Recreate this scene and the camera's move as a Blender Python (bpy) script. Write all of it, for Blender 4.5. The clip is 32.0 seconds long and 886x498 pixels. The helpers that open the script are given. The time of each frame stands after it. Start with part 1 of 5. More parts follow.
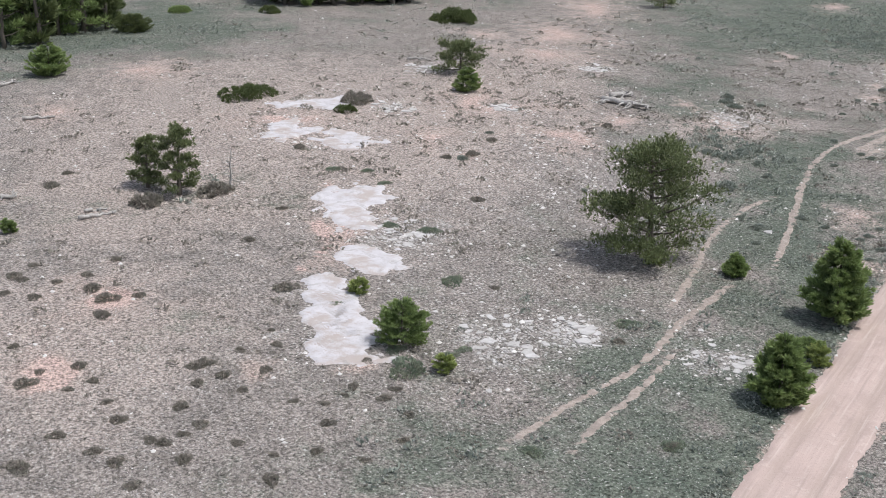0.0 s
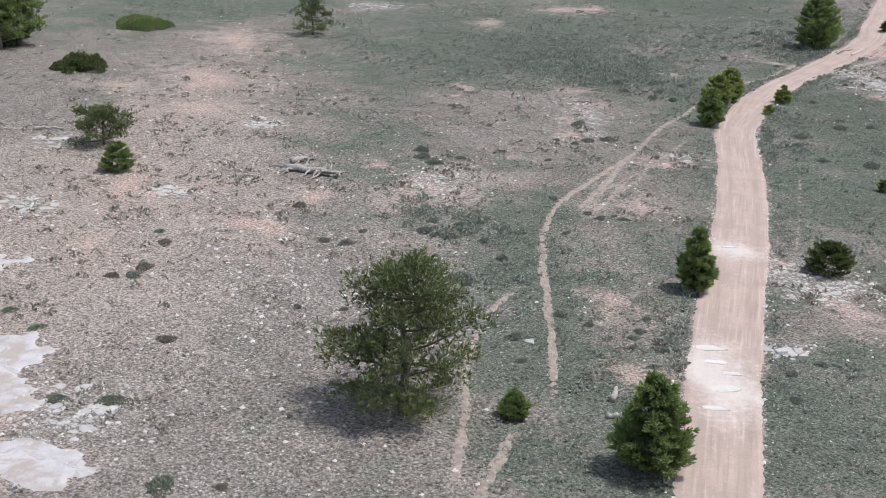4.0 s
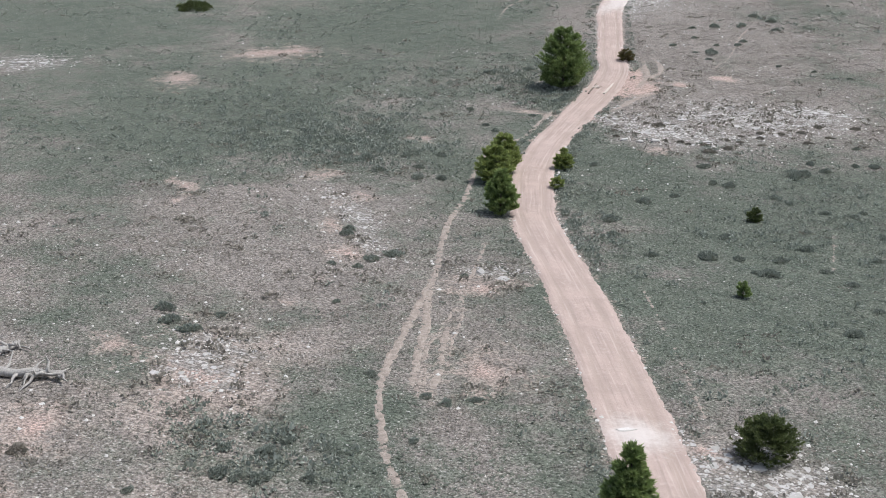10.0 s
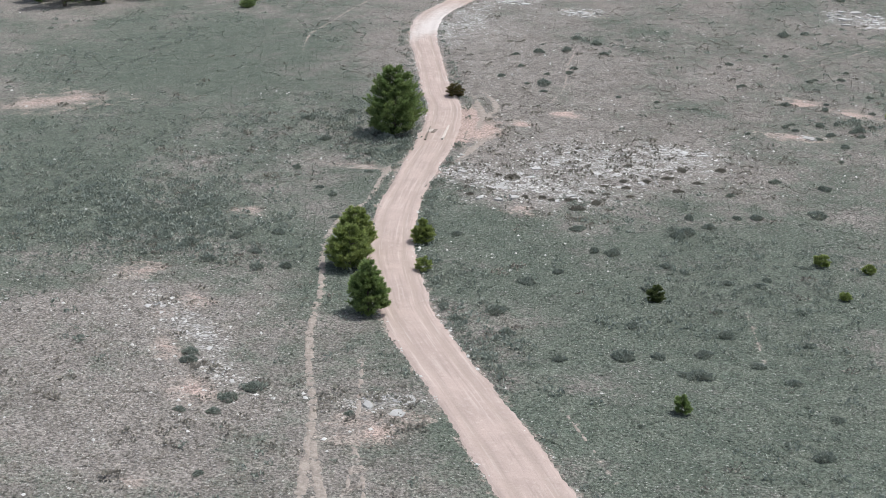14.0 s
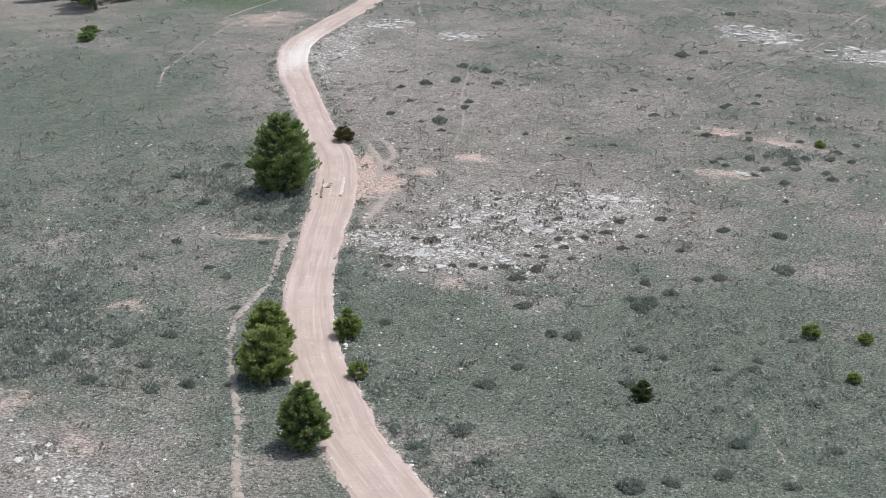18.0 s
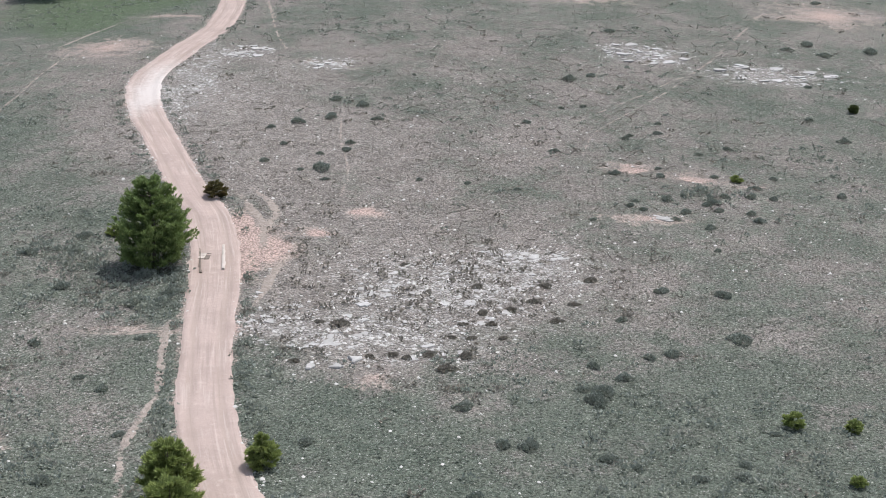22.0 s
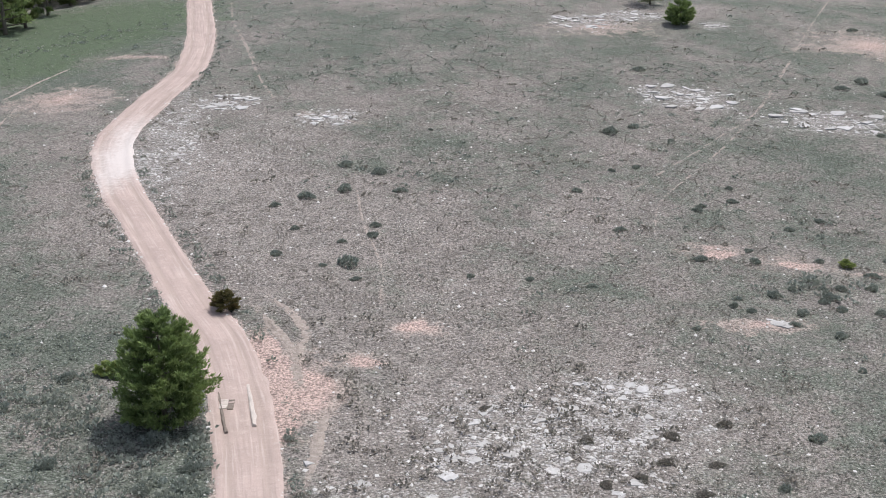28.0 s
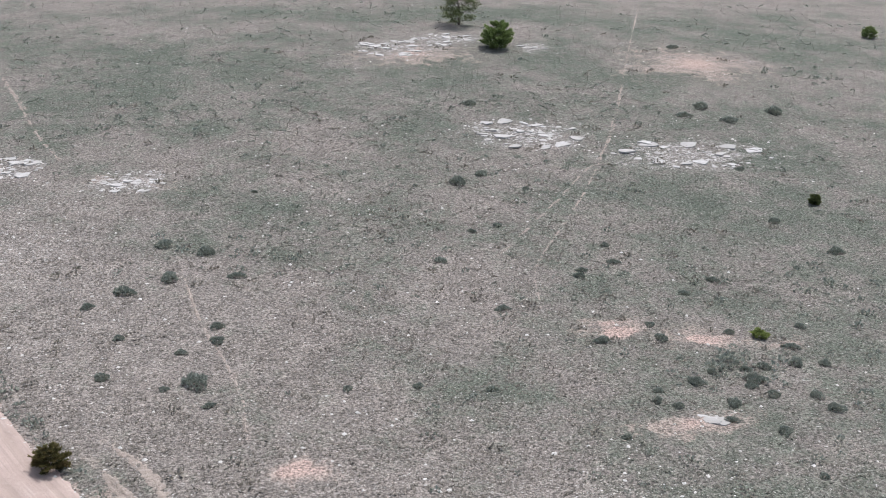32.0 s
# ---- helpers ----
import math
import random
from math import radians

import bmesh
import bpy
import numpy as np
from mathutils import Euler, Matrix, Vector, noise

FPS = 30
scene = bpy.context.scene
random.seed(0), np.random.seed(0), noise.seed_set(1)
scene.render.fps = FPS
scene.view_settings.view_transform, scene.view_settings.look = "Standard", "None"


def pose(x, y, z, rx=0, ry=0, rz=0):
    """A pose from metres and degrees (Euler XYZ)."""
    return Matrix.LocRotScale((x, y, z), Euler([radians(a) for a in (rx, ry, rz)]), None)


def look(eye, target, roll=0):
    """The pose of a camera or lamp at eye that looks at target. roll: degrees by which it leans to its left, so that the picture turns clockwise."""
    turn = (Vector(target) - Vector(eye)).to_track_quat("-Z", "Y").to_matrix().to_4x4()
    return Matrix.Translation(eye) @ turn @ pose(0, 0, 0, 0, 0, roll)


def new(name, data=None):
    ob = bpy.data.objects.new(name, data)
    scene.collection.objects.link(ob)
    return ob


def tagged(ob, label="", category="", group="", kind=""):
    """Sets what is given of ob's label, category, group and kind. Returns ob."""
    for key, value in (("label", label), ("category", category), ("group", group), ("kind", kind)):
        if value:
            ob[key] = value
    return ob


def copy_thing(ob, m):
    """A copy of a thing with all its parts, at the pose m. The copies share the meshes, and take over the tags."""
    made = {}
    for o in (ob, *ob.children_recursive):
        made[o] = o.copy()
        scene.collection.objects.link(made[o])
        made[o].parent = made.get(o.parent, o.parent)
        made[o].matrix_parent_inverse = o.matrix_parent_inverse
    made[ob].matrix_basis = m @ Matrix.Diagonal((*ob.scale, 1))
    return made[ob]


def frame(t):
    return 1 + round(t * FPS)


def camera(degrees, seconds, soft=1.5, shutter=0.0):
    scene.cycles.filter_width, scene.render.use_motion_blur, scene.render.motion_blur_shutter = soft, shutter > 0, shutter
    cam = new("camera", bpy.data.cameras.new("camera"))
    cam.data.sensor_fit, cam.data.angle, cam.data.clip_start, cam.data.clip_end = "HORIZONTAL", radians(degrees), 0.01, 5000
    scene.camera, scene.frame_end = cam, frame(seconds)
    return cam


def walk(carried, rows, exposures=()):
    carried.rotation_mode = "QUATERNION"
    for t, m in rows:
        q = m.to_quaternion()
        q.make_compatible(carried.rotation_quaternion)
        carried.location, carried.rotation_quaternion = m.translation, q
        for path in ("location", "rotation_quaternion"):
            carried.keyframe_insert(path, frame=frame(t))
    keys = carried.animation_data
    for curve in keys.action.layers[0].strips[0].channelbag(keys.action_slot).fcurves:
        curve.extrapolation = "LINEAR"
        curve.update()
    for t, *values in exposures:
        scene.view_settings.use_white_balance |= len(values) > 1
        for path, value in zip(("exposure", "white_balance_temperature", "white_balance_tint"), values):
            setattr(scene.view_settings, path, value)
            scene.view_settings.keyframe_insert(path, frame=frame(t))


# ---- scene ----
import functools

# One plateau seen from a drone: z up, metres. Headings turn clockwise from +y.
cam = camera(38.105, 32.0, soft=0.7)
PATH = [
    (0, 69.183, -134.615, 22.785, -61.284, 19.443, -0.381),
    (0.5, 67.158, -134.071, 22.849, -58.598, 19.428, -0.337),
    (1, 65.157, -133.484, 22.995, -55.782, 19.472, -0.282),
    (1.5, 63.153, -132.803, 23.037, -54.302, 19.437, -0.211),
    (2, 61.255, -132.075, 23.150, -52.471, 19.430, -0.216),
    (2.5, 59.405, -131.269, 23.283, -48.553, 19.423, -0.259),
    (3, 57.308, -130.483, 23.382, -43.997, 19.466, -0.401),
    (3.5, 55.390, -129.504, 23.573, -43.846, 19.542, -0.321),
    (5.5, 48.689, -125.392, 24.422, -40.759, 19.811, 0.254),
    (6, 46.827, -124.365, 24.485, -38.816, 19.802, 0.174),
    (6.5, 45.077, -123.154, 24.561, -38.769, 19.800, 0.245),
    (7, 43.376, -121.955, 24.663, -38.340, 19.797, 0.290),
    (7.5, 41.669, -120.694, 24.723, -37.652, 19.772, 0.381),
    (8, 40.000, -119.397, 24.816, -36.831, 19.764, 0.420),
    (8.5, 38.279, -118.108, 24.878, -35.654, 19.759, 0.367),
    (9, 36.657, -116.877, 24.916, -33.610, 19.771, 0.299),
    (9.5, 35.104, -115.611, 25.058, -30.413, 19.825, 0.282),
    (10, 33.518, -114.595, 25.374, -27.236, 19.945, 0.025),
    (10.5, 31.911, -113.505, 25.640, -25.877, 20.006, -0.108),
    (11, 30.443, -112.211, 25.821, -25.801, 20.047, -0.168),
    (11.5, 29.037, -110.719, 26.051, -25.711, 20.116, -0.091),
    (12, 27.617, -109.214, 26.144, -25.041, 20.136, -0.155),
    (12.5, 26.264, -107.679, 26.224, -22.752, 20.156, -0.216),
    (13, 24.908, -106.165, 26.250, -19.722, 20.124, -0.285),
    (13.5, 23.605, -104.626, 26.271, -17.770, 20.123, -0.357),
    (14, 22.415, -103.102, 26.285, -16.124, 20.116, -0.416),
    (14.5, 21.245, -101.511, 26.315, -14.333, 20.112, -0.503),
    (16.5, 16.396, -94.954, 25.736, -9.855, 19.764, -0.075),
    (17, 15.484, -93.421, 25.716, -9.710, 19.752, -0.047),
    (17.5, 14.602, -91.939, 25.765, -9.083, 19.770, -0.049),
    (18, 13.740, -90.601, 25.875, -8.169, 19.801, -0.037),
    (18.5, 12.928, -89.230, 25.992, -6.789, 19.835, 0.005),
    (19, 12.124, -87.838, 26.095, -4.784, 19.853, -0.069),
    (19.5, 11.404, -86.418, 26.223, -2.538, 19.882, -0.048),
    (20, 10.673, -84.989, 26.373, -0.340, 19.944, -0.079),
    (20.5, 9.945, -83.579, 26.523, -0.187, 19.954, -0.067),
    (21, 9.262, -82.108, 26.574, -0.144, 19.950, -0.126),
    (21.5, 8.616, -80.627, 26.565, -0.162, 19.969, -0.109),
    (22, 7.929, -79.168, 26.538, -0.133, 19.935, -0.144),
    (22.5, 7.228, -77.717, 26.566, -0.095, 19.887, -0.162),
    (23, 6.500, -76.221, 26.648, 0.004, 19.875, -0.172),
    (23.5, 5.844, -74.700, 26.680, 0.338, 19.852, -0.205),
    (24, 5.197, -73.178, 26.636, 1.026, 19.822, -0.229),
    (24.5, 4.639, -71.601, 26.665, 1.975, 19.881, -0.154),
    (25, 3.942, -70.066, 26.693, 3.269, 19.902, -0.165),
    (25.5, 3.407, -68.658, 26.824, 3.282, 19.915, -0.104),
    (27.5, 0.936, -62.380, 26.940, 3.255, 19.903, 0.078),
    (28, 0.183, -60.547, 26.985, 3.336, 19.952, 0.029),
    (28.5, -0.604, -58.778, 27.017, 3.575, 19.988, -0.082),
    (29, -1.320, -56.911, 27.076, 3.970, 20.056, -0.208),
    (29.5, -1.970, -55.116, 27.176, 4.421, 20.128, -0.315),
    (30, -2.470, -53.372, 27.193, 4.995, 20.077, -0.134),
    (30.5, -3.014, -51.527, 27.270, 6.075, 20.084, -0.092),
    (31, -3.577, -49.659, 27.475, 7.916, 20.133, -0.094),
    (31.5, -4.045, -47.790, 27.629, 11.330, 20.154, -0.083),
    (32, -4.456, -45.953, 27.814, 15.145, 20.191, -0.222),
]
walk(cam, [(t, pose(x, y, z, 90 - dip, 0, -head) @ pose(0, 0, 0, 0, 0, -lean)) for t, x, y, z, head, dip, lean in PATH],
     [(0.0, 0.09, 6450, 9.5), (3.0, 0.02, 6450, 9), (6.0, 0.0, 6450, 9), (10.0, 0.02, 6430, 8), (14.0, 0.06, 6380, 6), (19.0, 0.12, 6380, 7), (23.0, 0.1, 6430, 9), (26.0, 0.1, 6450, 10), (32.0, 0.12, 6450, 10)])

# ---- light ----
SUN_HEAD, SUN_UP = 50.0, 65.0
world = bpy.data.worlds.new("sky")
scene.world = world
world.use_nodes = True
wn = world.node_tree.nodes
sky = wn.new("ShaderNodeTexSky")
sky.sky_type, sky.sun_disc = "NISHITA", False
sky.sun_elevation, sky.sun_rotation = radians(SUN_UP), radians(SUN_HEAD)
sky.dust_density = 3.0
wn["Background"].inputs["Strength"].default_value = 0.13
haze = wn.new("ShaderNodeHueSaturation")
haze.inputs["Saturation"].default_value = 0.7
world.node_tree.links.new(sky.outputs[0], haze.inputs["Color"])
world.node_tree.links.new(haze.outputs[0], wn["Background"].inputs["Color"])
sun_data = bpy.data.lights.new("sun", "SUN")
sun_data.energy, sun_data.angle, sun_data.color = 2.6, radians(2.5), (1.0, 0.975, 0.95)
sun = new("sun", sun_data)
to_sun = Vector((math.sin(radians(SUN_HEAD)) * math.cos(radians(SUN_UP)), math.cos(radians(SUN_HEAD)) * math.cos(radians(SUN_UP)), math.sin(radians(SUN_UP))))
sun.matrix_world = look(to_sun * 300, (0, 0, 0))

rng = np.random.default_rng(7)


# ---- shape of the ground ----
HILL_X, HILL_Y, HILL_R = (-60, -25, 10, 45), (-115, -75, -35, 5, 45, 85), 36.0
HILLS = (0.366, 0.288, -0.314, 0.091, -0.101, -0.033, 0.807, 1.172, -0.428, 0.112, -0.119, 0.806, 0.386, 0.716, -1.071, 0.367, 0.239, 2.826, -0.320, -0.286, -1.013, -0.780, -1.487, 2.510)


@functools.lru_cache(maxsize=None)
def lattice(seed, n=64):
    return np.random.default_rng(seed).random((n, n))


def vnoise(x, y, size, seed):
    """Smooth value noise, 0 to 1, with features of about size metres."""
    g = lattice(seed)
    u, v = np.asarray(x, float) / size, np.asarray(y, float) / size
    i, j = np.floor(u).astype(int), np.floor(v).astype(int)
    a, b = u - i, v - j
    a, b = a * a * (3 - 2 * a), b * b * (3 - 2 * b)
    n = len(g)
    p, q, r, s = g[i % n, j % n], g[(i + 1) % n, j % n], g[i % n, (j + 1) % n], g[(i + 1) % n, (j + 1) % n]
    return (p * (1 - a) + q * a) * (1 - b) + (r * (1 - a) + s * a) * b


def gz(x, y):
    """Height of the ground."""
    x, y = np.asarray(x, float), np.asarray(y, float)
    z = np.zeros(np.broadcast(x, y).shape)
    k = 0
    for hx in HILL_X:
        for hy in HILL_Y:
            z = z + HILLS[k] * np.exp(-((x - hx) ** 2 + (y - hy) ** 2) / (2 * HILL_R ** 2))
            k += 1
    return z + 0.10 * (vnoise(x, y, 6.0, 1) - 0.5)


def on(x, y, dz=0.0):
    return float(gz(x, y)) + dz


# ---- materials ----
def mat(name):
    m = bpy.data.materials.new(name)
    m.use_nodes = True
    return m, m.node_tree.nodes, m.node_tree.links, m.node_tree.nodes["Principled BSDF"]


def node_noise(n, l, scale, detail=4.0, rough=0.6, stretch=None, coords="Object"):
    tc = n.new("ShaderNodeTexCoord")
    out = tc.outputs[coords]
    if stretch:
        mp = n.new("ShaderNodeMapping")
        mp.inputs["Scale"].default_value = stretch
        l.new(out, mp.inputs["Vector"])
        out = mp.outputs[0]
    t = n.new("ShaderNodeTexNoise")
    t.inputs["Scale"].default_value, t.inputs["Detail"].default_value, t.inputs["Roughness"].default_value = scale, detail, rough
    l.new(out, t.inputs["Vector"])
    return t.outputs["Fac"]


def node_map(n, l, value, lo, hi, a=0.0, b=1.0):
    m = n.new("ShaderNodeMapRange")
    m.interpolation_type = "SMOOTHSTEP"
    for k, v in zip(("From Min", "From Max", "To Min", "To Max"), (lo, hi, a, b)):
        m.inputs[k].default_value = v
    l.new(value, m.inputs["Value"])
    return m.outputs["Result"]


def node_math(n, l, op, a, b):
    m = n.new("ShaderNodeMath")
    m.operation = op
    for k, v in enumerate((a, b)):
        if isinstance(v, (int, float)):
            m.inputs[k].default_value = v
        else:
            l.new(v, m.inputs[k])
    return m.outputs[0]


def node_mix(n, l, fac, a, b):
    m = n.new("ShaderNodeMix")
    m.data_type = "RGBA"
    for sock, v in ((m.inputs[0], fac), (m.inputs[6], a), (m.inputs[7], b)):
        if isinstance(v, (int, float)):
            sock.default_value = v
        elif isinstance(v, tuple):
            sock.default_value = (*v, 1.0)
        else:
            l.new(v, sock)
    return m.outputs[2]


def node_attr(n, name):
    a = n.new("ShaderNodeAttribute")
    a.attribute_name = name
    return a.outputs["Fac"]


def node_bump(n, l, b, height, strength, distance):
    k = n.new("ShaderNodeBump")
    k.inputs["Strength"].default_value, k.inputs["Distance"].default_value = strength, distance
    l.new(height, k.inputs["Height"])
    l.new(k.outputs[0], b.inputs["Normal"])


def centred(n, l, value, gain):
    return node_math(n, l, "MULTIPLY", node_math(n, l, "SUBTRACT", value, 0.5), gain)


def ground_material():
    m, n, l, b = mat("dry_ground")
    add = lambda *v: v[0] if len(v) == 1 else node_math(n, l, "ADD", v[0], add(*v[1:]))
    big = node_noise(n, l, 0.16, 3)
    mid = node_noise(n, l, 0.8, 5, 0.65)
    small = node_noise(n, l, 4.2, 5, 0.72)
    fine = node_noise(n, l, 15.0, 3, 0.8)
    grit = node_noise(n, l, 9.5, 2, 0.6)
    soil = node_mix(n, l, node_map(n, l, mid, 0.35, 0.65), SOIL_A, SOIL_B)
    soil = node_mix(n, l, node_map(n, l, add(node_attr(n, "pale"), centred(n, l, mid, 0.8)), 0.2, 0.8, 0.0, 0.75), soil, (0.475, 0.405, 0.366))
    # how green: wide areas, then clumps
    g = add(node_math(n, l, "MULTIPLY", node_attr(n, "green"), 0.75), node_math(n, l, "MULTIPLY", node_attr(n, "bare"), -0.55), centred(n, l, big, 1.5), centred(n, l, mid, 1.5), centred(n, l, small, 0.9), centred(n, l, fine, 0.8))
    green = node_mix(n, l, node_map(n, l, mid, 0.35, 0.65), GREEN_A, GREEN_B)
    col = node_mix(n, l, node_map(n, l, g, -0.15, 0.55, 0.0, 0.92), soil, green)
    lush = node_map(n, l, add(node_attr(n, "lush"), centred(n, l, mid, 0.6), centred(n, l, small, 0.5)), 0.25, 0.7, 0.0, 0.9)
    col = node_mix(n, l, lush, col, (0.115, 0.16, 0.092))
    # dark litter
    dark = node_map(n, l, add(centred(n, l, small, 1.2), centred(n, l, fine, 1.7)), 0.04, 0.28, 0.0, 0.7)
    col = node_mix(n, l, dark, col, LITTER)
    # open earth, trails and pale gravel, with ragged edges
    rag = add(centred(n, l, mid, 1.7), centred(n, l, small, 1.5))
    earth = node_mix(n, l, node_map(n, l, small, 0.4, 0.65), EARTH_A, EARTH_B)
    earth = node_mix(n, l, node_map(n, l, node_attr(n, "dirt"), 0.75, 1.0, 0.0, 0.95), earth, (0.58, 0.435, 0.39))
    col = node_mix(n, l, node_map(n, l, add(node_attr(n, "dirt"), rag), 0.46, 0.82, 0.0, 0.88), col, earth)
    tr = node_mix(n, l, node_map(n, l, small, 0.4, 0.6), TRAIL_COL_A, TRAIL_COL_B)
    col = node_mix(n, l, node_map(n, l, add(node_math(n, l, "MULTIPLY", node_attr(n, "trail"), 1.15), centred(n, l, mid, 0.9), centred(n, l, small, 1.1)), 0.5, 0.9, 0.0, 0.7), col, tr)
    # flat plates with dark joints where the rock breaks through
    tc = n.new("ShaderNodeTexCoord")
    mp = n.new("ShaderNodeMapping")
    mp.inputs["Scale"].default_value = (2.2, 4.4, 1.0)
    mp.inputs["Rotation"].default_value = (0, 0, radians(-12))
    l.new(tc.outputs["Object"], mp.inputs["Vector"])
    plates, joints = n.new("ShaderNodeTexVoronoi"), n.new("ShaderNodeTexVoronoi")
    joints.feature = "DISTANCE_TO_EDGE"
    for v in (plates, joints):
        v.inputs["Scale"].default_value = 1.0
        l.new(mp.outputs[0], v.inputs["Vector"])
    split = n.new("ShaderNodeSeparateColor")
    l.new(plates.outputs["Color"], split.inputs[0])
    white = node_math(n, l, "MULTIPLY", node_map(n, l, split.outputs[0], 0.3, 0.5), node_map(n, l, joints.outputs["Distance"], 0.05, 0.13))
    rk = node_mix(n, l, white, ROCK_A, node_mix(n, l, node_map(n, l, small, 0.4, 0.62), ROCK_B, (0.42, 0.40, 0.385)))
    col = node_mix(n, l, node_map(n, l, add(node_attr(n, "rock"), centred(n, l, mid, 2.4), centred(n, l, small, 1.6)), 0.5, 0.8, 0.0, 0.9), col, rk)
    col = node_mix(n, l, node_map(n, l, add(grit, node_math(n, l, "MULTIPLY", node_attr(n, "stony"), 0.045), node_math(n, l, "MULTIPLY", node_attr(n, "bare"), 0.04), node_math(n, l, "MULTIPLY", node_attr(n, "dirt"), -0.05)), 0.625, 0.68, 0.0, 0.7), col, GRIT)
    # litter, thatch and gravel mottle everything at a hand's width
    mottle = n.new("ShaderNodeHueSaturation")
    l.new(node_map(n, l, node_noise(n, l, 7.0, 4, 0.78), 0.34, 0.66, 0.34, 1.42), mottle.inputs["Value"])
    l.new(col, mottle.inputs["Color"])
    col = mottle.outputs[0]
    l.new(col, b.inputs["Base Color"])
    b.inputs["Roughness"].default_value = 0.95
    b.inputs["Specular IOR Level"].default_value = 0.15
    node_bump(n, l, b, add(small, node_math(n, l, "MULTIPLY", fine, 0.5)), 0.9, 0.10)
    return m


SOIL_A, SOIL_B = (0.265, 0.24, 0.223), (0.37, 0.33, 0.305)
GREEN_A, GREEN_B = (0.103, 0.134, 0.107), (0.157, 0.184, 0.149)
EARTH_A, EARTH_B = (0.465, 0.385, 0.345), (0.385, 0.32, 0.288)
TRAIL_COL_A, TRAIL_COL_B = (0.32, 0.275, 0.245), (0.45, 0.385, 0.345)
ROCK_A, ROCK_B = (0.28, 0.26, 0.24), (0.54, 0.525, 0.52)
LITTER, GRIT = (0.105, 0.103, 0.09), (0.58, 0.565, 0.55)


def road_material():
    m, n, l, b = mat("pale_dirt_road")
    mid, small, fine = node_noise(n, l, 0.5, 4), node_noise(n, l, 3.0, 5, 0.7), node_noise(n, l, 22.0, 3, 0.7)
    col = node_mix(n, l, node_map(n, l, mid, 0.3, 0.7), (0.53, 0.42, 0.385), (0.45, 0.357, 0.325))
    col = node_mix(n, l, node_map(n, l, small, 0.5, 0.8, 0.0, 0.6), col, (0.66, 0.57, 0.53))
    rut = node_attr(n, "rut")
    col = node_mix(n, l, node_map(n, l, node_math(n, l, "ADD", rut, node_math(n, l, "MULTIPLY", small, 0.7)), 0.5, 1.2, 0.0, 0.6), col, (0.43, 0.345, 0.305))
    col = node_mix(n, l, node_map(n, l, fine, 0.55, 0.70, 0.0, 0.7), col, (0.33, 0.27, 0.235))
    xyz = n.new("ShaderNodeCombineXYZ")
    l.new(node_math(n, l, "MULTIPLY", node_attr(n, "across"), 7.0), xyz.inputs[0])
    l.new(node_math(n, l, "MULTIPLY", node_attr(n, "along"), 0.22), xyz.inputs[1])
    streak = n.new("ShaderNodeTexNoise")
    streak.inputs["Scale"].default_value, streak.inputs["Detail"].default_value = 1.0, 4.0
    l.new(xyz.outputs[0], streak.inputs["Vector"])
    col = node_mix(n, l, node_map(n, l, streak.outputs["Fac"], 0.5, 0.7, 0.0, 0.55), col, (0.37, 0.30, 0.27))
    col = node_mix(n, l, node_map(n, l, streak.outputs["Fac"], 0.45, 0.3, 0.0, 0.4), col, (0.66, 0.58, 0.545))
    pale = node_attr(n, "pale")
    col = node_mix(n, l, node_map(n, l, node_math(n, l, "ADD", pale, node_math(n, l, "MULTIPLY", small, 0.8)), 0.7, 1.3, 0.0, 0.8), col, (0.70, 0.65, 0.63))
    l.new(col, b.inputs["Base Color"])
    b.inputs["Roughness"].default_value = 0.95
    b.inputs["Specular IOR Level"].default_value = 0.15
    node_bump(n, l, b, node_math(n, l, "ADD", small, node_math(n, l, "MULTIPLY", fine, 0.4)), 0.6, 0.08)
    return m


def rock_material(name, a, c, dark, cracks=False, vary=0.35):
    m, n, l, b = mat(name)
    mid, small = node_noise(n, l, 1.2, 5, 0.65), node_noise(n, l, 9.0, 5, 0.7)
    inf = n.new("ShaderNodeObjectInfo")
    col = node_mix(n, l, node_map(n, l, mid, 0.3, 0.7), a, c)
    col = node_mix(n, l, node_map(n, l, small, 0.53, 0.7, 0.0, 0.75), col, dark)
    col = node_mix(n, l, node_math(n, l, "MULTIPLY", inf.outputs["Random"], vary), col, (0.36, 0.345, 0.33))
    if cracks:
        film = node_noise(n, l, 0.55, 6, 0.7)
        col = node_mix(n, l, node_map(n, l, film, 0.47, 0.62, 0.0, 0.85), col, (0.42, 0.36, 0.33))
        tc, warp = n.new("ShaderNodeTexCoord"), n.new("ShaderNodeMixRGB")
        bend = n.new("ShaderNodeTexNoise")
        bend.inputs["Scale"].default_value, bend.inputs["Detail"].default_value = 0.55, 6.0
        l.new(tc.outputs["Object"], bend.inputs["Vector"])
        warp.inputs[0].default_value = 0.72
        l.new(tc.outputs["Object"], warp.inputs[1])
        l.new(bend.outputs["Color"], warp.inputs[2])
        seams = n.new("ShaderNodeTexVoronoi")
        seams.feature = "DISTANCE_TO_EDGE"
        seams.inputs["Scale"].default_value = 1.5
        l.new(warp.outputs[0], seams.inputs["Vector"])
        col = node_mix(n, l, node_map(n, l, node_math(n, l, "ADD", seams.outputs["Distance"], node_math(n, l, "ADD", centred(n, l, small, 0.2), centred(n, l, mid, 0.35))), -0.03, 0.03, 0.5, 0.0), col, (0.30, 0.285, 0.265))
    l.new(col, b.inputs["Base Color"])
    b.inputs["Roughness"].default_value = 0.9
    node_bump(n, l, b, small, 0.45, 0.03)
    return m


